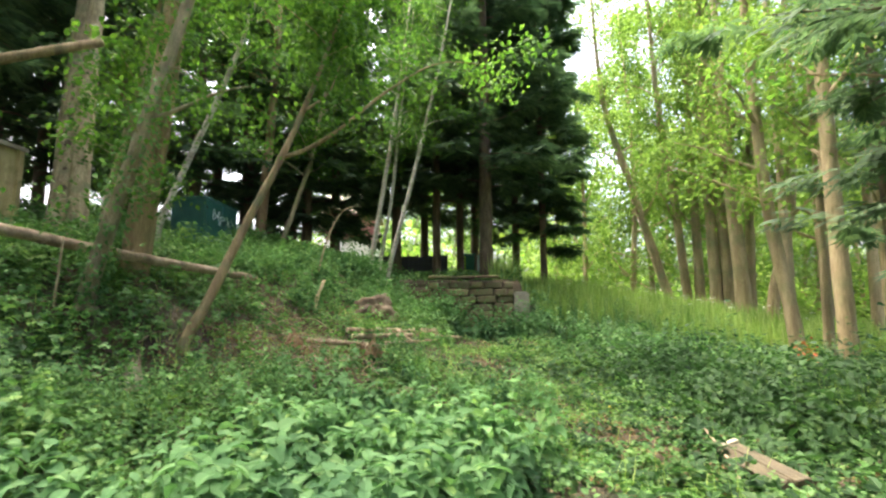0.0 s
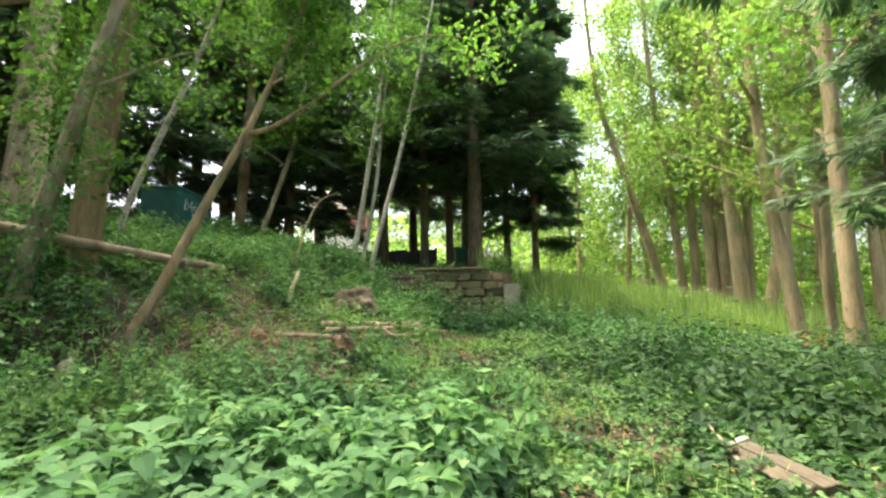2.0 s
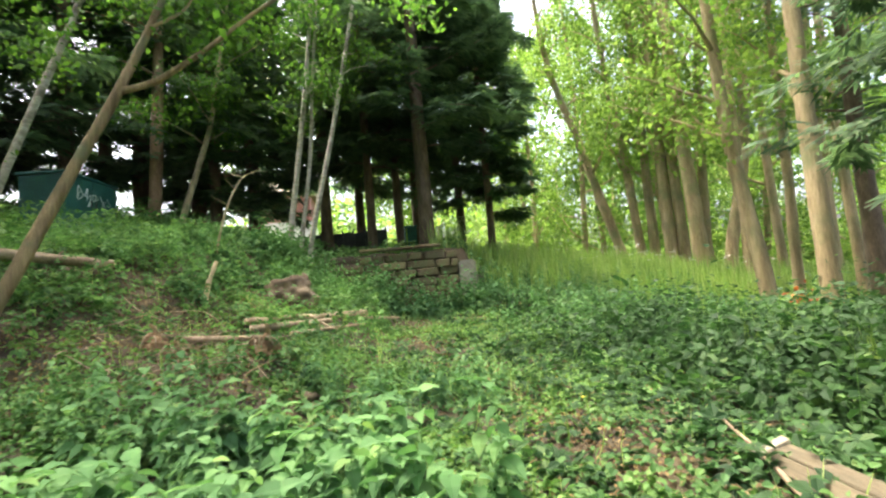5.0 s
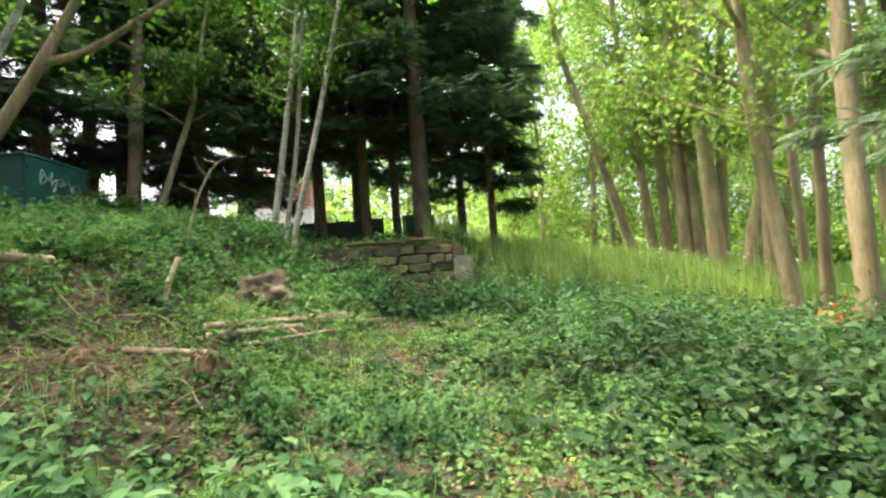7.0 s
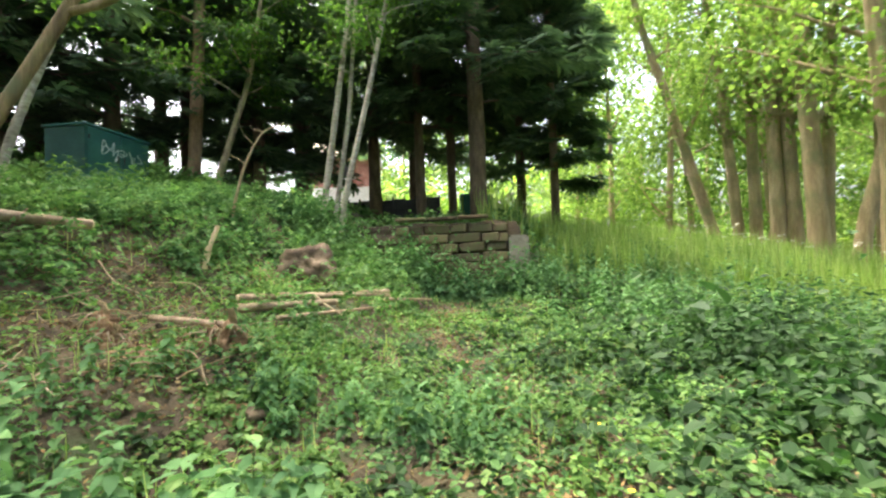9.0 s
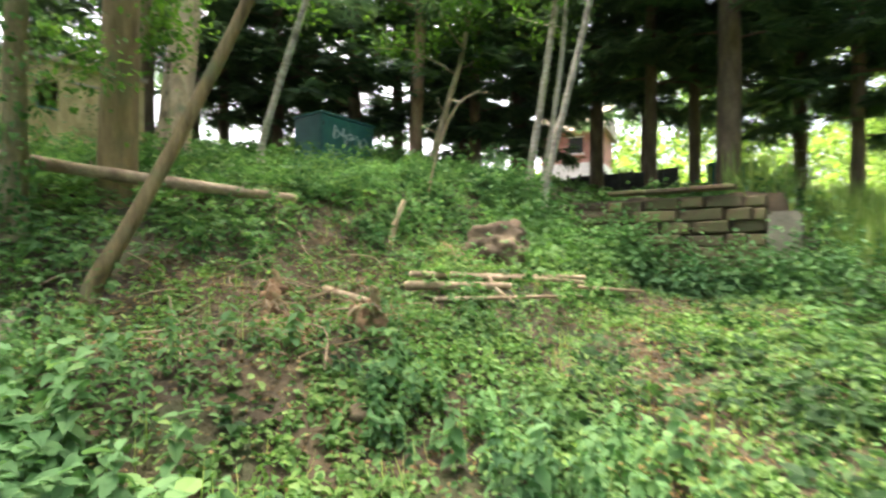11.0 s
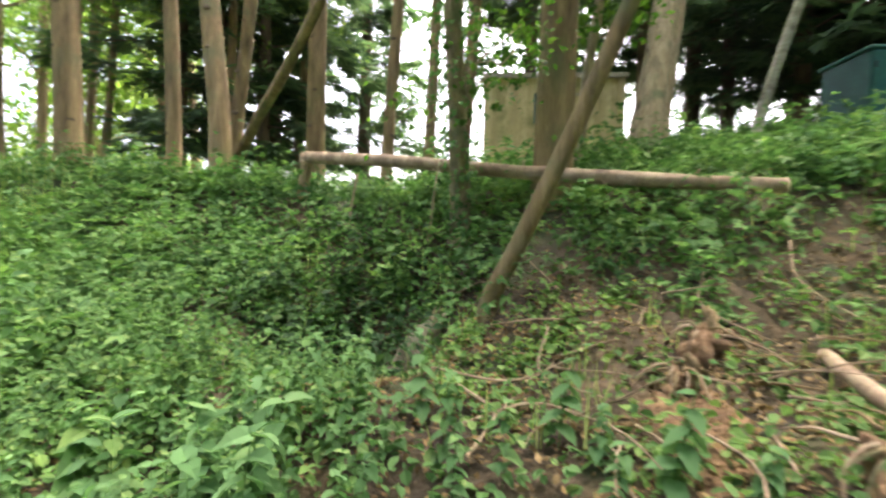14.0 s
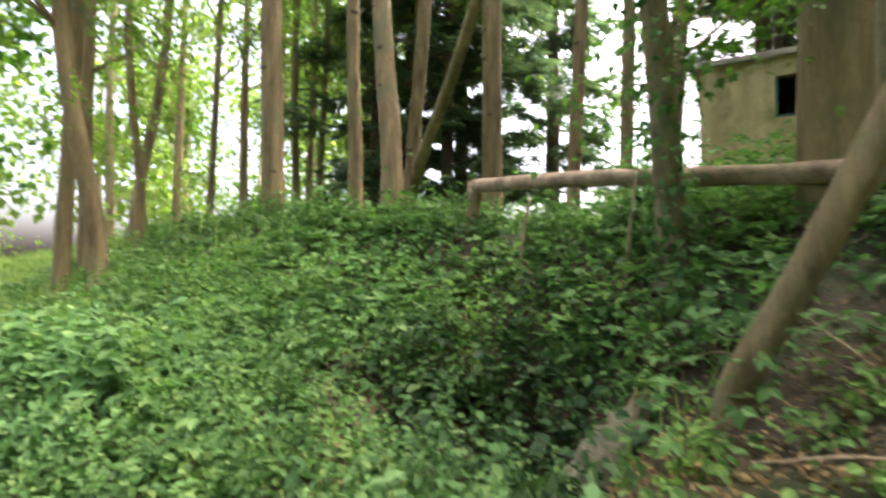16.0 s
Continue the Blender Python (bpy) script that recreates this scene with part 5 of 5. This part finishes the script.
def meadow(name, label, count, box, keep, tall):
    x, y = field(count, *box)
    ok = (rng.random(count) < keep(x, y)) & clear_of_works(x, y)
    x, y = x[ok], y[ok]
    n = len(x)
    r = turns(rng.random(n) * 6.283, 1.22 + rng.normal(0, 0.3, n), np.zeros(n))
    s = tall * (0.6 + 0.7 * rng.random(n))
    v = (BLADE[0] * np.array([1.0, 1, 1]), BLADE[1])
    return tagged(mesh_object(name, *spread(v, np.stack([x, y, height(x, y) - 0.02], -1), r, s), L_GRASS), label, "grass", kind="stuff")


meadow("meadow_grass", "tall pale seeding meadow grass", 70000, (-0.5, 17, 17.5, 44), lambda x, y: step(0.2, 1.4, x - 0.6) * (1 - step(9, 17, x)) + 0.15, 0.9)
meadow("verge_grass", "grass among the poplars", 30000, (4, 22, 8, 34), lambda x, y: 0.7 + 0 * x, 0.6)
meadow("bank_grass", "tufts of grass on the bank", 14000, (-9, 2, 2, 17), lambda x, y: np.clip(0.9 * ripple(x, y, 1.7, 6.0), 0, 1), 0.28)
meadow("south_grass", "light grass under the woodland", 22000, (-14, 2, -16, 3), lambda x, y: 0.8 + 0 * x, 0.5)

def umbels(count, box, keep, tall):
    """Cow parsley: flat white flower heads on thin stems above the grass."""
    x, y = field(count, *box)
    ok = rng.random(count) < keep(x, y)
    x, y = x[ok], y[ok]
    n, per = len(x), 9
    z = height(x, y) + tall * (0.75 + 0.4 * rng.random(n))
    p = np.stack([x, y, z], -1)[:, None, :] + rng.normal(0, 1, (n, per, 3)) * [0.045, 0.045, 0.012]
    m = n * per
    t = tagged(new("cow_parsley"), "white-flowered cow parsley standing in the meadow grass", "flowers", kind="stuff")
    mesh_object("flowers", *spread(OVATE, p.reshape(-1, 3), turns(rng.random(m) * 6.283, rng.normal(0, 0.3, m), rng.normal(0, 0.3, m)), 0.03 + 0.03 * rng.random(m)), M_PETAL, t)
    stalk = (np.array([(-0.005, 0, 0), (0.005, 0, 0), (0, 0.006, 0), (0, 0, 1)]), [[(0, 1, 3), (1, 2, 3), (2, 0, 3)]])
    mesh_object("stems", *spread(stalk, np.stack([x, y, height(x, y)], -1), turns(np.zeros(n), np.zeros(n), np.zeros(n)), z - height(x, y)), L_GRASS, t)


umbels(520, (0.6, 10, 18.5, 34), lambda x, y: 0.3 + 0.7 * np.clip(ripple(x, y, 0.6, 3.0), 0, 1), 1.05)

# ---- hedge of far foliage below the crowns ----
bushes("far_thicket", "soft light green thicket behind the meadow and poplars", 260, 120, (-14, 40, 36, 62), lambda x, y: 0.8 + 0 * x, 2.2, 4.5, 0.6, L_POPLAR, DIAMOND)
bushes("east_thicket", "light green thicket beyond the poplars", 150, 120, (17, 44, 6, 40), lambda x, y: step(24, 28, x) + 0 * y, 2.2, 4.0, 0.55, L_POPLAR, DIAMOND)
bushes("south_thicket", "light green thicket beyond the woodland", 60, 110, (-30, 0, -40, -16), lambda x, y: step(-16, -8, x) + 0 * y, 1.8, 3.0, 0.4, L_POPLAR, DIAMOND)

# ---- single plants close to the strip ----
def leaf_mesh(name, size, mat):
    me = bpy.data.meshes.new(name)
    n = 7
    side = [(0.36 * math.sin(math.pi * (0.06 + 0.94 * i / n) ** 0.7) * (1.0 if i % 2 else 0.86), i / n) for i in range(n)]
    vs = [(0, i / n, -0.16 * (i / n) ** 2) for i in range(n + 1)]
    for s in (-1, 1):
        vs += [(s * w, v - 0.02, 0.1 * w - 0.16 * v * v) for w, v in side]
    fs = []
    for s, o in ((-1, n + 1), (1, 2 * n + 1)):
        for i in range(n - 1):
            q = (i, i + 1, o + i + 1, o + i)
            fs.append(q if s > 0 else q[::-1])
        q = (n - 1, n, o + n - 1)
        fs.append(q if s > 0 else q[::-1])
    me.from_pydata([tuple(c * size for c in v) for v in vs], [], fs)
    me.materials.append(mat)
    return me


NETTLE_LEAVES = [leaf_mesh("leaf", s, L_NETTLE) for s in (0.14, 0.13, 0.11, 0.075)]


def nettle_plant(at, tall, seed):
    r = random.Random(seed)
    t = thing("nettle", "upright stinging nettle with paired toothed leaves", "nettle", at, r.random() * 360, "nettles by the strip")
    bend = (r.uniform(-0.08, 0.08), r.uniform(-0.08, 0.08))
    mesh_object("stem", *tube([(0, 0, -0.05), (bend[0] * 0.3, bend[1] * 0.3, tall * 0.5), (bend[0], bend[1], tall)], [0.006, 0.005, 0.002], 5, 0.02, 3), L_COVER, t, True)
    for i in range(7):
        f = 0.25 + 0.75 * i / 6
        for s in (0, 180):
            ob = new("leaf", NETTLE_LEAVES[min(3, int(f * f * 4))])
            ob.parent = t
            ob.matrix_basis = pose(bend[0] * f * f, bend[1] * f * f, tall * f, -25 + r.uniform(-18, 18) + 30 * (i == 6), r.uniform(-12, 12), i * 90 + s + r.uniform(-15, 15))
    return t


plants = [nettle_plant((-1.55, 8.3, hz(-1.55, 8.3)), 0.6, 1), nettle_plant((-0.95, 10.05, hz(-0.95, 10.05)), 0.5, 2), nettle_plant((-2.3, 8.35, hz(-2.3, 8.35)), 0.55, 3)]
spots = [(-1.0, 3.7), (-1.35, 3.95), (-1.7, 4.1), (-1.15, 4.35), (-1.55, 4.6), (-2.1, 4.5), (-2.4, 5.0), (-1.9, 4.85), (-0.85, 4.55), (-1.05, 5.35), (-1.45, 5.25), (-2.7, 5.5), (-2.2, 3.9), (-1.6, 3.5), (-0.8, 5.8), (-1.7, 5.9), (-2.6, 4.2), (-3.0, 4.8), (-1.25, 6.2), (-2.0, 6.5), (-1.1, 8.2), (-1.9, 8.0), (-1.3, 7.7), (-2.6, 9.95), (-1.75, 10.3), (-3.0, 9.6), (-0.4, 10.2), (-1.6, 7.3), (-0.7, 7.6), (-2.9, 8.2), (-2.5, 7.6), (-0.9, 6.9), (-1.2, 5.6), (-1.9, 5.2), (-0.9, 5.0), (-1.4, 4.7), (-2.3, 5.9), (-3.2, 7.2), (-0.2, 9.7), (0.3, 10.6), (-3.3, 8.9)]
for i, (x, y) in enumerate(spots):
    copy_thing(plants[i % 3], pose(x, y, hz(x, y), rng.normal(0, 5), rng.normal(0, 5), rng.random() * 360))

for x, y, dz in ((1.1, 8.8, 0.22), (1.1, 9.9, 0.25), (-4.6, 10.4, 0.2), (-0.7, 6.6, 0.2)):
    f = thing("yellow_flower", "small yellow meadow flower on a thin stem", "flower", (x, y, hz(x, y)), group="yellow flowers")
    mesh_object("stem", *tube([(0, 0, -0.03), (0.01, 0, dz)], [0.003, 0.002], 5, 0, 2), L_COVER, f)
    for i in range(6):
        a = i * 1.047
        mesh_object("petal", *spread(DIAMOND, np.array([(0.01, 0, dz)]), turns(np.array([a]), np.array([0.35]), np.array([0.0])), np.array([0.026])), M_YELLOW, f)
rust = thing("rusty_shrub", "low shrub with a few rust red leaves", "shrub", (5.3, 11.7, hz(5.3, 11.7)))
for i in range(6):
    a = i * 1.05
    mesh_object("stem", *tube(twig_lines((0, 0, 0), (math.cos(a) * 0.5, math.sin(a) * 0.5, 1), 0.7, 4), [0.008, 0.007, 0.006, 0.005, 0.003], 5, 0.02, 2), M_BARK, rust)
n = 150
p = rng.normal(0, 0.2, (n, 3)) + [0, 0, 0.72]
mesh_object("leaves", *spread(OVATE, p, turns(rng.random(n) * 6.28, rng.normal(0, 0.5, n), rng.normal(0, 0.5, n)), 0.05 + 0.04 * rng.random(n)), L_BRIGHT, rust)
p = rng.normal(0, 0.09, (40, 3)) + [-0.05, -0.1, 0.88]
mesh_object("red_leaves", *spread(OVATE, p, turns(rng.random(40) * 6.28, rng.normal(0, 0.5, 40), rng.normal(0, 0.5, 40)), 0.05 + 0.03 * rng.random(40)), L_RUST, rust, label="rust red leaves")
for i, (x, y, s) in enumerate(((-1.72, 9.95, 0.13), (-0.05, 8.9, 0.07), (0.45, 9.6, 0.06), (-1.2, 10.2, 0.08), (-0.5, 12.4, 0.07), (-0.8, 13.1, 0.05), (-3.0, 9.9, 0.07), (-3.5, 9.5, 0.06))):
    rough_lump("pale_stone", "small pale stone lying in the litter", (x, y, hz(x, y) + s * 0.3), (s, s * 0.8, s * 0.5), M_ROCK, "stone", i + 40, 2, 0.5)
# bent dead twigs standing out of the bank and dry stems in the litter
for line in ([(-5.55, 8.95), (-5.5, 9.15), (-5.3, 9.3)], [(-3.6, 9.1), (-3.2, 9.3), (-2.8, 9.2)], [(-4.3, 9.7), (-3.8, 9.6), (-3.3, 9.9)], [(-3.9, 8.9), (-3.7, 9.4), (-3.9, 9.8)], [(-3.1, 9.1), (-3.3, 9.5), (-3.0, 9.8)], [(-4.8, 11.0), (-4.3, 10.8), (-3.9, 11.1)], [(-4.6, 12.2), (-4.2, 12.5), (-3.7, 12.3)], [(-5.2, 11.9), (-4.7, 11.7), (-4.1, 11.9)], [(-2.2, 10.0), (-2.6, 10.3), (-3.2, 10.2)]):
    pts = [(x, y, hz(x, y) + 0.08 + 0.06 * rng.random()) for x, y in line]
    log_thing("dead_branch", "thin dry dead branch on the scraped bank", pts, [0.009, 0.008, 0.004], M_LOG, "branch", 6, 0.08, group="dead branches")
